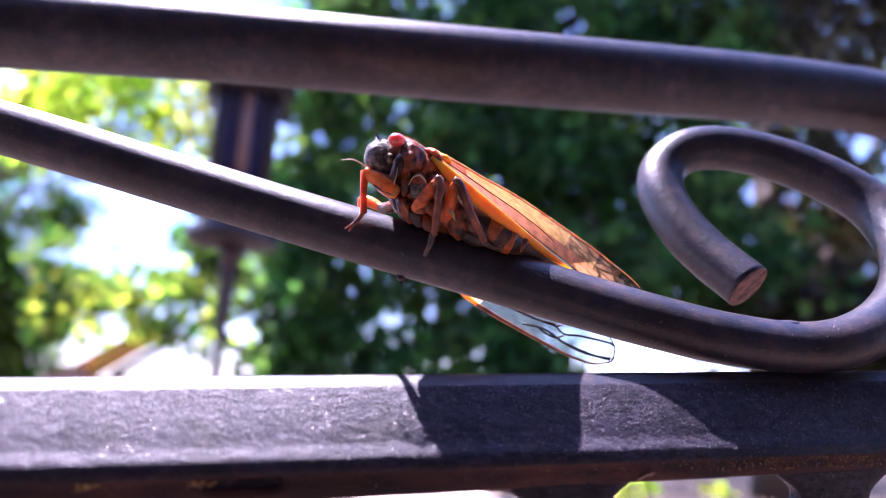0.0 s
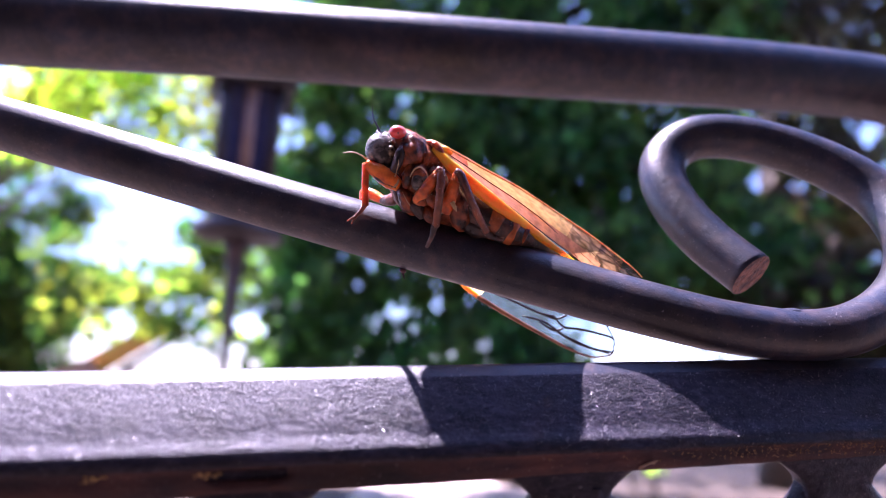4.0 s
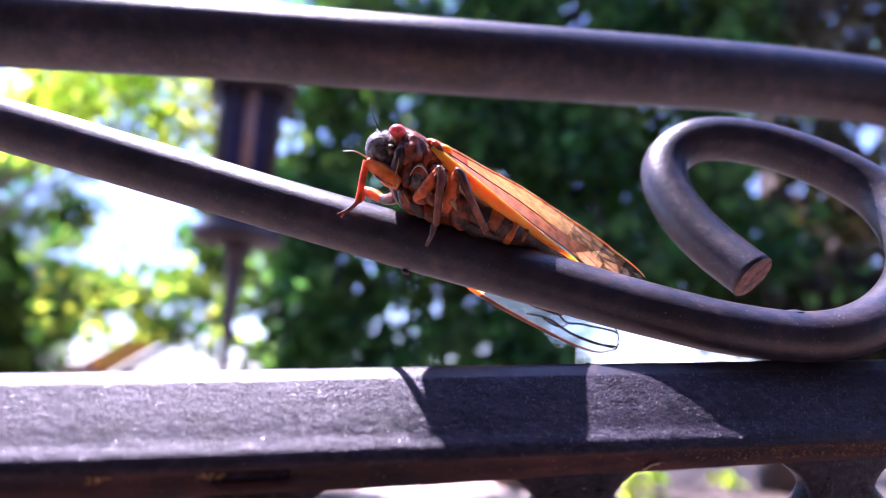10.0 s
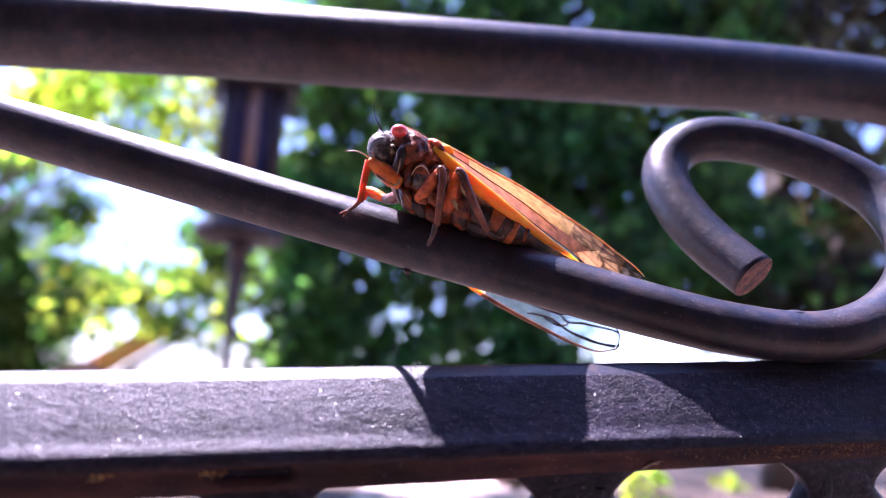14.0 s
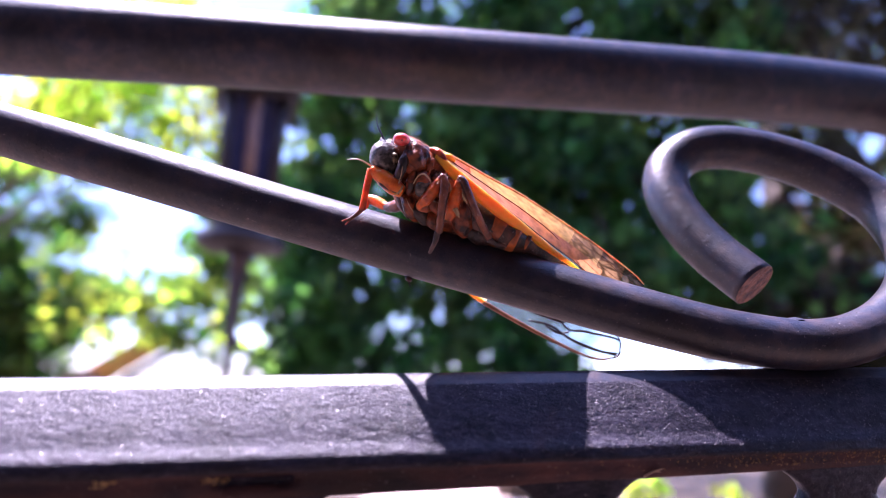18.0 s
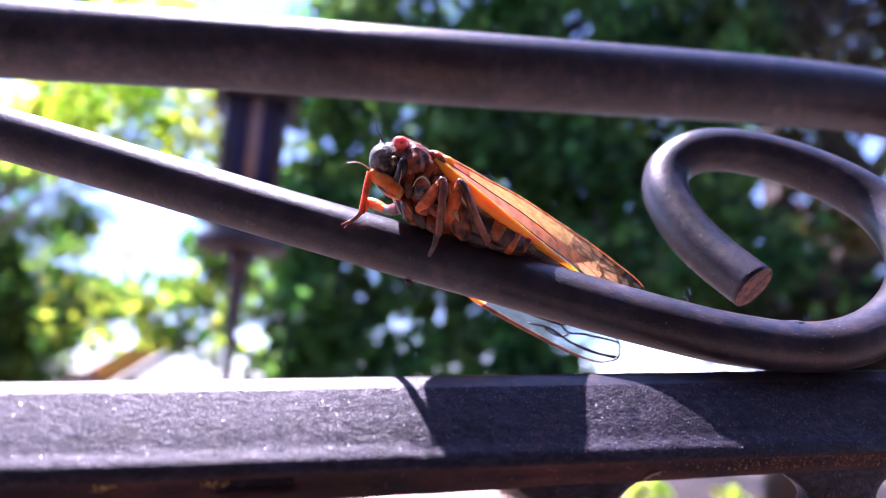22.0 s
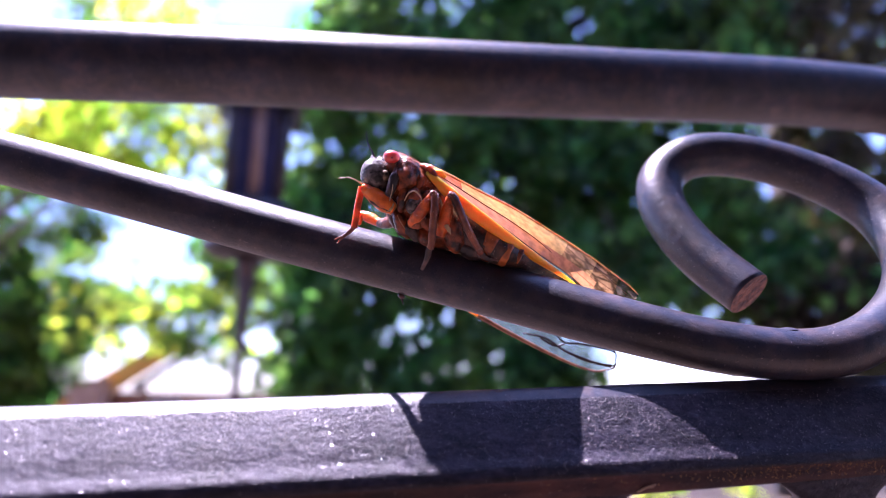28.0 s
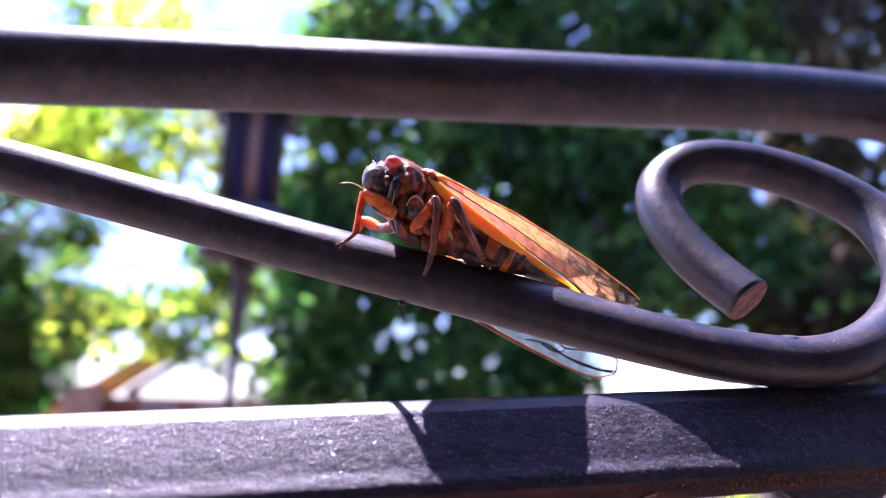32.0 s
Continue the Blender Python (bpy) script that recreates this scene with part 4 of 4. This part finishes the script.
for pts in ([(24.54, 96.00, -14.94), (25.38, 96.00, -14.61), (25.79, 96.00, -13.86)],
            [(12.01, 94.60, -9.21), (15.14, 94.60, -9.95), (18.09, 95.00, -11.90), (21.24, 95.40, -13.44), (25.07, 95.80, -14.49)],
            [(16.46, 94.20, -9.09), (18.00, 94.50, -10.60), (20.28, 94.80, -10.88), (24.56, 95.40, -11.86), (25.66, 95.80, -12.41)],
            [(14.01, 94.20, -8.52), (15.89, 94.20, -9.17), (17.04, 94.20, -9.42), (18.35, 94.20, -8.85)],
            [(14.46, 94.50, -9.94), (16.57, 94.80, -11.13), (18.02, 94.60, -10.86)],
            [(18.09, 95.00, -11.90), (20.39, 95.30, -12.93), (22.94, 95.60, -13.88), (25.35, 95.90, -14.26)],
            [(7.00, 93.60, -5.62), (10.69, 93.80, -7.10), (14.24, 94.10, -8.59), (16.46, 94.20, -9.09)]):
    vein(pts, [0.13, 0.17, 0.13], VEIN, far, FAR_ROOT, lift=-0.3)

# dry forked twig caught under the bar
TWIG = Vector((21.9, 68.2, -22.6)) / 1000
DRY = material("dry straw", (0.42, 0.28, 0.20), 0.7, 0.0, (0.6, 0.44, 0.33), 900)
bm = bmesh.new()
for tip_mm in ((0.9, -0.2, 0.35), (0.75, 0.1, -0.05)):
    tube(bm, smooth_line(mm((-1.0, 0.1, -0.55), (0.0, 0.0, 0.0), tip_mm), 5), [0.00013, 0.00011, 0.00005], 8)
twig = new("dry_twig", mesh_of(bm, "dry_twig", DRY))
twig.matrix_world = PANEL @ Matrix.Translation(TWIG)
tagged(twig, "tiny pale forked twig caught under the iron bar", "debris")

# small seed husk under the rod
HUSK = Vector((-4.84, 84.30, -2.93)) / 1000
bm = bmesh.new()
blob(bm, (0, 0, 0.0001), (0.0005, 0.0005, 0.0004), rough=0.0002, freq=2000, seg=10)
tube(bm, [np.array((0, 0, 0)), np.array((0.0002, 0, -0.0011))], [0.0002, 0.00005], 6)
husk = new("seed_husk", mesh_of(bm, "seed_husk", SHELL))
husk.matrix_world = PANEL @ Matrix.Translation(HUSK)
tagged(husk, "tiny dark husk stuck under the iron rod", "debris")

# ---- the garden behind ----
BARK = material("bark", (0.06, 0.045, 0.035), 0.9, 0.0, (0.12, 0.09, 0.07), 12, 0.5, 1.0, 40, 0.02)
LEAF_DARK = leaf_material("dark leaf", (0.026, 0.060, 0.030), (0.155, 0.38, 0.06), 0.48)
LEAF_MID = leaf_material("green leaf", (0.03, 0.065, 0.02), (0.13, 0.30, 0.03), 0.5)
LEAF_LIGHT = leaf_material("yellow-green leaf", (0.09, 0.14, 0.025), (0.50, 0.66, 0.05), 0.75)
LEAF_BROWN = leaf_material("dark brownish leaf", (0.045, 0.035, 0.03), (0.16, 0.15, 0.04), 0.42)


# openings in the crowns where the sky shows: front end, back end, radius at the front (it widens with depth)
GAPS = [((1.03, 4.96, 4.10), (2.44, 11.73, 8.32), 0.15), ((3.56, 5.15, 3.24), (8.42, 12.17, 6.29), 0.13),
        ((2.72, 5.24, 2.80), (6.42, 12.38, 5.26), 0.155), ((2.95, 5.26, 2.72), (6.96, 12.43, 5.06), 0.10),
        ((3.31, 5.33, 2.36), (7.83, 12.61, 4.21), 0.095)]


def leaves(centres, count, size, seed, droop=0.4):
    """Folded four-point leaves scattered in soft clumps: centres are (x, y, z, radius, weight)."""
    r = np.random.default_rng(seed)
    c = np.array(centres, float)
    w = c[:, 4] * c[:, 3] ** 2
    pick = r.choice(len(c), count, p=w / w.sum())
    d = r.normal(size=(count, 3))
    d /= np.linalg.norm(d, axis=1, keepdims=True)
    pos = c[pick, :3] + d * (c[pick, 3] * r.random(count) ** 0.4)[:, None] * (1.25, 1.25, 0.85)
    a = r.normal(size=(count, 3)) + (0, 0, -droop)
    a /= np.linalg.norm(a, axis=1, keepdims=True)
    b = np.cross(a, r.normal(size=(count, 3)))
    b /= np.linalg.norm(b, axis=1, keepdims=True)
    n = np.cross(a, b)
    L = (size * r.uniform(0.6, 1.35, count))[:, None]
    v = np.stack([pos, pos + a * L * 0.5 + b * L * 0.33 + n * L * 0.08, pos + a * L, pos + a * L * 0.5 - b * L * 0.33 + n * L * 0.08], 1)
    mid, keep = pos + a * L * 0.5, np.ones(count, bool)
    for p, q, rad in GAPS:
        p, q = np.array(p), np.array(q)
        k = (mid - p) @ (q - p) / ((q - p) @ (q - p))
        keep &= np.linalg.norm(mid - p - k[:, None] * (q - p), axis=1) > rad * (1 + 1.3 * k) * r.uniform(0.7, 1.1, count)
    v = v[keep].reshape(-1, 3)
    i = np.arange(keep.sum())[:, None] * 4
    f = np.concatenate([i + (0, 1, 2), i + (0, 2, 3)], 1).reshape(-1, 3)
    return v, f


def tree(foot, height, radius, centres, count, size, mat, seed, label):
    """Trunk, limbs to the clumps, and a crown of leaves; foot on the ground."""
    ob = thing("tree", Matrix.Translation((foot[0], foot[1], 0)), label, "tree", "garden trees")
    r = random.Random(seed)
    base = np.array((foot[0], foot[1], 0.0))
    bm = bmesh.new()
    top = np.array((0.2, 0.1, height))
    tube(bm, smooth_line([np.zeros(3), np.array((0.08, -0.05, height * 0.4)), top], 6), [radius * 1.4, radius, radius * 0.5], 12, wobble=0.02)
    part("trunk", bm, BARK, ob)
    for c in centres[:14]:
        e = np.array(c[:3]) - base
        s = np.array((0.08, -0.05, height * r.uniform(0.3, 0.85)))
        m = (s + e) / 2 + np.array((0, 0, 0.25))
        bm = bmesh.new()
        tube(bm, smooth_line([s, m, e], 5), [radius * 0.4, radius * 0.2, 0.012], 8)
        part("limb", bm, BARK, ob)
    v, f = leaves(centres, count, size, seed)
    me = bpy.data.meshes.new("crown")
    me.from_pydata(v - base, [], f)
    me.materials.append(mat)
    crown = new("crown", me)
    crown.parent = ob
    tagged(crown, kind="stuff")
    return ob


def cluster(boxes, seed):
    """Fills world-space regions (corner, corner, clump radius, number, weight) with clump centres."""
    r = random.Random(seed)
    out = []
    for lo, hi, rad, n, w in boxes:
        for _ in range(n):
            out.append((*[r.uniform(lo[i], hi[i]) for i in range(3)], rad * r.uniform(0.7, 1.3), w))
    return out


PAVING = material("pale pink paving", (0.40, 0.30, 0.255), 0.85, 0.0, (0.50, 0.41, 0.35), 4, 0.5, 0.5, 90, 0.004)
BLOCKER_BROWN = material("plain brown blocker", (0.10, 0.07, 0.062), 0.7, 0.0, (0.14, 0.10, 0.088), 2, 0.5, 0.3, 40, 0.003)
BRICK = material("red brick", (0.22, 0.075, 0.05), 0.85, 0.0, (0.32, 0.13, 0.09), 5, 0.5, 0.6, 70, 0.004)
BLACK = material("black lamp iron", (0.02, 0.019, 0.022), 0.45, 0.0, (0.035, 0.03, 0.035), 30, 0.5, 0.4, 200, 0.001)
# blue put into the pane colour for what the glass reflects
GLASS = material("lamp glass with painted reflection", (0.06, 0.075, 0.17), 0.2, 0.0, (0.09, 0.105, 0.22), 12)
POST = material("brownish lamp iron", (0.035, 0.024, 0.026), 0.45, 0.0, (0.08, 0.05, 0.048), 20, 0.5, 0.4, 200, 0.001)
CANDLE = material("tan lamp tube", (0.24, 0.155, 0.125), 0.6, 0.0, (0.31, 0.21, 0.17), 20)
FASCIA = material("ochre board", (0.62, 0.27, 0.03), 0.6, 0.0, (0.72, 0.36, 0.05), 6, 0.5, 0.3, 60, 0.002)
CHIMNEY = material("pinkish chimney brick", (0.36, 0.20, 0.14), 0.85, 0.0, (0.46, 0.29, 0.21), 6, 0.5, 0.6, 70, 0.004)
SHINGLE = material("dark shingle", (0.03, 0.032, 0.036), 0.85, 0.0, (0.06, 0.06, 0.065), 8, 0.5, 0.8, 50, 0.006)
WINDOW = material("window glass", (0.03, 0.035, 0.04), 0.08, 0.0, (0.05, 0.05, 0.06), 3)
WHITE = material("white painted trim", (0.72, 0.70, 0.66), 0.5, 0.0, (0.8, 0.78, 0.75), 9)

# paved terrace
bm = bmesh.new()
box(bm, (-0.72, 4.2, -0.05), (1.1, 8.4, 0.02))
terrace = new("pavement", mesh_of(bm, "pavement", PAVING, False))
tagged(terrace, "pale pinkish paved terrace", "pavement", kind="structure")
# unseen wall added behind the camera to keep sky light off the iron
bm = bmesh.new()
box(bm, (-8, -2.1, 0), (8, -1.8, 6.0))
tagged(new("wall_south", mesh_of(bm, "wall_south", BLOCKER_BROWN, False)), "plain brownish unseen wall added to block sky light", "wall", kind="structure")
# unseen panel added overhead to dim the sky reflected in the rods
bm = bmesh.new()
box(bm, (-8, -1.8, 3.0), (8, -0.55, 3.15))
tagged(new("ceiling", mesh_of(bm, "ceiling", BLOCKER_BROWN, False)), "plain brownish unseen panel added overhead to block sky light", "ceiling", kind="structure")

# ---- lamp post ----
def lamp_post():
    top = Vector((-0.785, 2.424, 2.125))
    x, y, z = top
    lamp = thing("lamp_post", Matrix.Translation((x, y, 0)), "black iron lamp post with a square glass lantern", "lamp post")
    lamp.rotation_euler.z = radians(18)
    h = z - 0.46

    def square(name, levels, mat, label="", sides=4):
        bm = bmesh.new()
        rings = [[bm.verts.new((w * math.cos(2 * math.pi * (k + 0.5) / sides), w * math.sin(2 * math.pi * (k + 0.5) / sides), zz)) for k in range(sides)] for zz, w in levels]
        for a, b in zip(rings, rings[1:]):
            for k in range(sides):
                bm.faces.new((a[k], a[(k + 1) % sides], b[(k + 1) % sides], b[k]))
        bm.faces.new(rings[0][::-1])
        bm.faces.new(rings[-1])
        return part(name, bm, mat, lamp, label, smooth=sides > 8)

    square("post", [(0, 0.05), (0.06, 0.045), (0.08, 0.022), (1.0, 0.016), (1.2, 0.02), (1.38, 0.029), (1.46, 0.034), (1.50, 0.06)], POST, "slim brownish iron post", 16)
    square("base_collar", [(1.495, 0.09), (1.51, 0.165), (1.53, 0.175), (1.56, 0.165), (1.575, 0.10), (1.60, 0.10), (1.615, 0.155), (h + 0.04, 0.16)], BLACK, "wide black lantern base", 16)
    square("cap", [(z - 0.03, 0.20), (z - 0.02, 0.228), (z, 0.236), (z + 0.02, 0.215), (z + 0.09, 0.12), (z + 0.15, 0.04), (z + 0.2, 0.015)], BLACK, "black peaked lantern cap")
    for k in range(4):
        a = math.pi / 4 + k * math.pi / 2
        b = a + math.pi / 2
        bm = bmesh.new()
        tube(bm, [np.array((0.128 * math.cos(a), 0.128 * math.sin(a), h + 0.03)), np.array((0.145 * math.cos(a), 0.145 * math.sin(a), z))], 0.022, 8)
        part("corner_bar", bm, BLACK, lamp)
        bm = bmesh.new()
        c = [(0.121 * math.cos(q), 0.121 * math.sin(q), h + 0.04) for q in (a, b)] + [(0.137 * math.cos(q), 0.137 * math.sin(q), z - 0.01) for q in (b, a)]
        bm.faces.new([bm.verts.new(v) for v in c])
        bmesh.ops.solidify(bm, geom=bm.faces[:], thickness=0.004)
        part("pane", bm, GLASS, lamp, "pane with a bluish reflection in its colour", smooth=False)
        m = [(np.array(c[0]) + np.array(c[1])) / 2 * (1.04, 1.04, 1), (np.array(c[2]) + np.array(c[3])) / 2 * (1.04, 1.04, 1)]
        bm = bmesh.new()
        tube(bm, m, 0.022, 8)
        part("pane_strip", bm, CANDLE, lamp, "tan middle strip")


lamp_post()

# ---- neighbouring house ----
def house():
    a, b = Vector((-7.197, 12.5, 0.758)), Vector((-5.221, 12.4, 2.057))
    h = thing("house", Matrix.Translation((a.x, a.y, 0)), "red brick house with a steep dark roof and ochre eave board", "house")
    o = Vector((a.x, a.y, 0))
    run, rise = b.x - a.x, b.z - a.z
    eave, peak = a.z, b.z
    lo, hi = Vector((-1.5, 0, eave - rise / run * 1.5)), Vector((run, 0, peak))

    def slab(name, p, q, y0, y1, thick, mat, label=""):
        bm = bmesh.new()
        v = [bm.verts.new((w.x, y, w.z + t)) for y in (y0, y1) for w in (p, q) for t in (0, -thick)]
        for f in ((0, 1, 3, 2), (4, 6, 7, 5), (0, 2, 6, 4), (1, 5, 7, 3), (0, 4, 5, 1), (2, 3, 7, 6)):
            bm.faces.new([v[i] for i in f])
        bmesh.ops.recalc_face_normals(bm, faces=bm.faces)
        return part(name, bm, mat, h, label, smooth=False)

    slab("roof", lo + Vector((0, 0, 0.08)), hi + Vector((0.05, 0, 0.08)), -0.12, 0.5, 0.08, SHINGLE, "dark shingled roof")
    slab("gable_board", lo, hi, -0.14, -0.02, 0.40, FASCIA, "ochre gable board")
    bm = bmesh.new()
    box(bm, (lo.x, 0.05, 0), (run + 1.9, 4.5, 0.92))
    part("wall", bm, BRICK, h, "red brick wall", smooth=False)
    bm = bmesh.new()
    box(bm, (lo.x, -0.02, 0.86), (run + 1.95, 0.12, 0.95))
    part("coping", bm, CHIMNEY, h, "pinkish wall coping", smooth=False)
    for x0, w in ((run - 0.4, 0.5), (run + 0.7, 0.6)):
        bm = bmesh.new()
        box(bm, (x0 - 0.05, 0.0, 0.2), (x0 + w + 0.05, 0.06, 0.8))
        win = part("window", bm, WHITE, h, "white window frame", smooth=False)
        bm = bmesh.new()
        box(bm, (x0, -0.01, 0.25), (x0 + w, 0.03, 0.75))
        part("pane", bm, WINDOW, win, smooth=False)
    bm = bmesh.new()
    box(bm, (0.25, -0.45, 0), (0.85, -0.15, 1.17))
    part("chimney", bm, CHIMNEY, h, "pinkish brick chimney", smooth=False)


def gazebo():
    """An open shelter: two dark roof slopes over posts, the sky behind."""
    px, py, pz = -4.407, 12.9, 2.218
    g = thing("gazebo", Matrix.Translation((px, py, 0)), "open garden shelter with a dark peaked roof", "gazebo")
    for sx, drop, thick in ((-1.75, 1.15, 0.10), (1.75, 1.31, 0.2)):
        bm = bmesh.new()
        v = [bm.verts.new((x, y, z + t)) for y in (-0.1, 0.12) for x, z in ((0, pz), (sx, pz - drop)) for t in (0.02, -thick)]
        for f in ((0, 1, 3, 2), (4, 6, 7, 5), (0, 2, 6, 4), (1, 5, 7, 3), (0, 4, 5, 1), (2, 3, 7, 6)):
            bm.faces.new([v[i] for i in f])
        bmesh.ops.recalc_face_normals(bm, faces=bm.faces)
        part("roof_slope", bm, SHINGLE, g, "dark shingled roof slope", smooth=False)
        for y in (0.0,):
            bm = bmesh.new()
            box(bm, (sx * 0.9 - 0.05, y - 0.05, 0), (sx * 0.9 + 0.05, y + 0.05, pz - drop * 0.9 - thick + 0.03))
            part("post", bm, POST, g, smooth=False)


gazebo()
house()

# ---- trees ----
tree((0.9, 7.2), 7.5, 0.2, cluster([((-0.889, 5.515, 1.988), (3.0, 6.650, 8.191), 0.50, 100, 1.0), ((-0.502, 6.090, 2.167), (2.238, 7.340, 4.945), 0.42, 50, 1.2), ((-1.473, 5.753, 0.867), (1.151, 5.988, 2.167), 0.29, 90, 0.68), ((-1.696, 6.100, 1.159), (-1.143, 6.742, 2.949), 0.25, 30, 1.15),
                                 ((-1.448, 5.914, 2.038), (-0.961, 6.449, 4.327), 0.30, 26, 1.2), ((-1.465, 5.458, 4.182), (-0.287, 6.177, 5.608), 0.28, 24, 1.0), ((1.063, 5.528, 1.928), (3.318, 6.033, 2.436), 0.3, 16, 0.9)], 3),
     48000, 0.14, LEAF_DARK, 3, "tall dark green leafy tree shading the garden")
tree((4.03, 7.85), 7.0, 0.2, cluster([((2.5, 5.8, 2.1), (6.48, 7.0, 8.0), 0.45, 90, 1.0), ((2.844, 5.653, 1.337), (5.934, 6.240, 2.426), 0.38, 40, 0.8)], 17),
     21000, 0.14, LEAF_BROWN, 17, "dark brownish-green tree in deep shade")
tree((7.591, 12.275, 0.969), 8.0, 0.2, cluster([((-1.368, 10.810, 3.051), (13.180, 11.697, 13.306), 0.9, 110, 1.0)], 13),
     16000, 0.15, LEAF_DARK, 13, "dark green tree behind the others")
tree((-10.091, 9.829, 0.449), 5.5, 0.16, cluster([((-8.644, 8.278, 2.456), (-5.071, 8.967, 4.026), 0.34, 46, 1.0), ((-8.570, 8.627, 0.814), (-5.238, 9.342, 2.259), 0.36, 56, 1.4), ((-5.802, 8.180, 0.992), (-4.930, 8.977, 2.055), 0.28, 24, 1.2), ((-4.253, 6.148, 3.337), (-2.625, 6.775, 5.199), 0.22, 30, 0.5),
                                           ((-2.726, 6.417, 2.075), (-2.069, 7.245, 2.988), 0.2, 12, 0.8), ((-4.162, 6.583, 1.294), (-2.293, 7.423, 2.149), 0.19, 30, 0.9), ((-2.444, 6.414, 2.087), (-2.077, 7.204, 3.179), 0.2, 18, 1.0), ((-4.182, 6.489, 1.736), (-3.154, 7.363, 2.431), 0.16, 14, 0.7)], 5),
     34000, 0.115, LEAF_MID, 5, "green leafy tree against the bright sky")
tree((-4.653, 5.429, 0.470), 3.2, 0.05, cluster([((-2.60, 3.392, 2.30), (-1.30, 4.163, 2.95), 0.17, 60, 1.2), ((-2.30, 3.392, 2.95), (-1.50, 4.163, 3.60), 0.15, 26, 1.0), ((-2.370, 3.834, 1.239), (-1.250, 4.537, 1.781), 0.14, 30, 0.28)], 7),
     3600, 0.075, LEAF_LIGHT, 7, "yellow-green sunlit young tree")


def shrub(foot, centres, count, size, mat, seed, label):
    ob = thing("shrub", Matrix.Translation((foot[0], foot[1], 0)), label, "shrub")
    base = np.array((foot[0], foot[1], 0.0))
    for k, c in enumerate(centres[:8]):
        bm = bmesh.new()
        tube(bm, [np.zeros(3), np.array(c[:3]) - base], [0.015, 0.006], 6)
        part("stem", bm, BARK, ob)
    v, f = leaves(centres, count, size, seed)
    me = bpy.data.meshes.new("leaves")
    me.from_pydata(v - base, [], f)
    me.materials.append(mat)
    o = new("leaves", me)
    o.parent = ob
    tagged(o, kind="stuff")
    return o


spray = shrub((1.25, 3.75), cluster([((1.02, 3.45, 0.46), (1.22, 3.75, 0.63), 0.05, 9, 1.0), ((1.44, 3.45, 0.54), (1.56, 3.75, 0.60), 0.04, 3, 0.8)], 21), 95, 0.07, LEAF_LIGHT, 21, "low yellow-green leafy shrub stirred by the wind")


# ---- what moves ----
def motions():
    """The cicada shifts a little, waves its front leg once, and its wings sag and lift."""
    def body(x, z):
        return PANEL @ Matrix.Translation(BASE + Vector((x, 0, z)) / 1000)

    walk(cicada, [(0, body(0.36, -0.36)), (3.5, body(0.42, -0.36)), (4.8, body(0.42, -0.34)), (5.5, body(0.40, -0.25)), (5.6, body(0.1, 0.05)), (6, body(-0.28, 0.26)), (6.5, body(-0.07, 0.16)),
                  (7, body(0, 0.16)), (8, body(0, 0)), (14, body(0.05, 0)), (23, body(0.03, 0)), (25, body(0.12, 0.06)), (28, body(0.2, 0.14)), (32, body(0.35, 0.34))])

    def joint(at, turn):
        return Matrix.Translation(at) @ pose(0, 0, 0, 0, turn, 0)

    def lift(at, turn, out):
        return Matrix.Translation(at) @ pose(0, 0, 0, 0, turn, out)

    walk(femur, [(t, lift(HIP, a, o)) for t, a, o in ((0, -2, 0), (3.5, -2, 0), (4.7, -2, 0), (4.95, 12, 20), (5.2, 34, 40), (5.5, 30, 40), (5.6, 2, 6), (5.8, 0, 0), (32, 0, 0))])
    walk(tibia, [(t, lift(KNEE - HIP, a, o)) for t, a, o in ((0, -9, 0), (3.5, -9, 0), (4.7, -9, 0), (4.95, 14, -20), (5.2, 40, -40), (5.5, 36, -40), (5.6, 6, -6), (5.8, 1, 0), (6.2, 0, 0), (32, 0, 0))])

    # the wind lifts the shrub's leaves for a while
    walk(spray, [(t, pose(0, 0, z)) for t, z in ((0, 0), (1, 0.03), (1.5, 0.08), (2, 0.19), (3.5, 0.2), (5.5, 0.18), (6, 0.11), (7, 0.06), (8, 0.09), (9, 0.045), (10, 0.02), (11, 0), (14, 0), (32, 0))])

    def swing(at, turn):
        return Matrix.Translation(at) @ pose(0, 0, 0, 0, 0, turn)

    sag = ((0, -12), (3.5, -14), (5.5, -10), (6, -3), (6.5, 3), (7, 3), (8, 1), (9, 0), (10, 0), (11, -5), (11.5, -1), (12, 6), (12.5, 10), (13, -1), (14, -5),
           (16.5, -13), (17.5, -11), (19, -12), (20, -8), (21, -12), (22, -11), (24, -15), (28, -15), (32, -13))
    walk(wing, [(t, swing(ROOT, -0.1 * a)) for t, a in sag])
    walk(far, [(t, joint(FAR_ROOT, a)) for t, a in ((0, 0.4), (2, 1.0), (3.5, 1.6), (5.5, 2.0), (6, 0), (8, 0), (23, 0.1), (25, 0.6), (32, 0.6))])


motions()
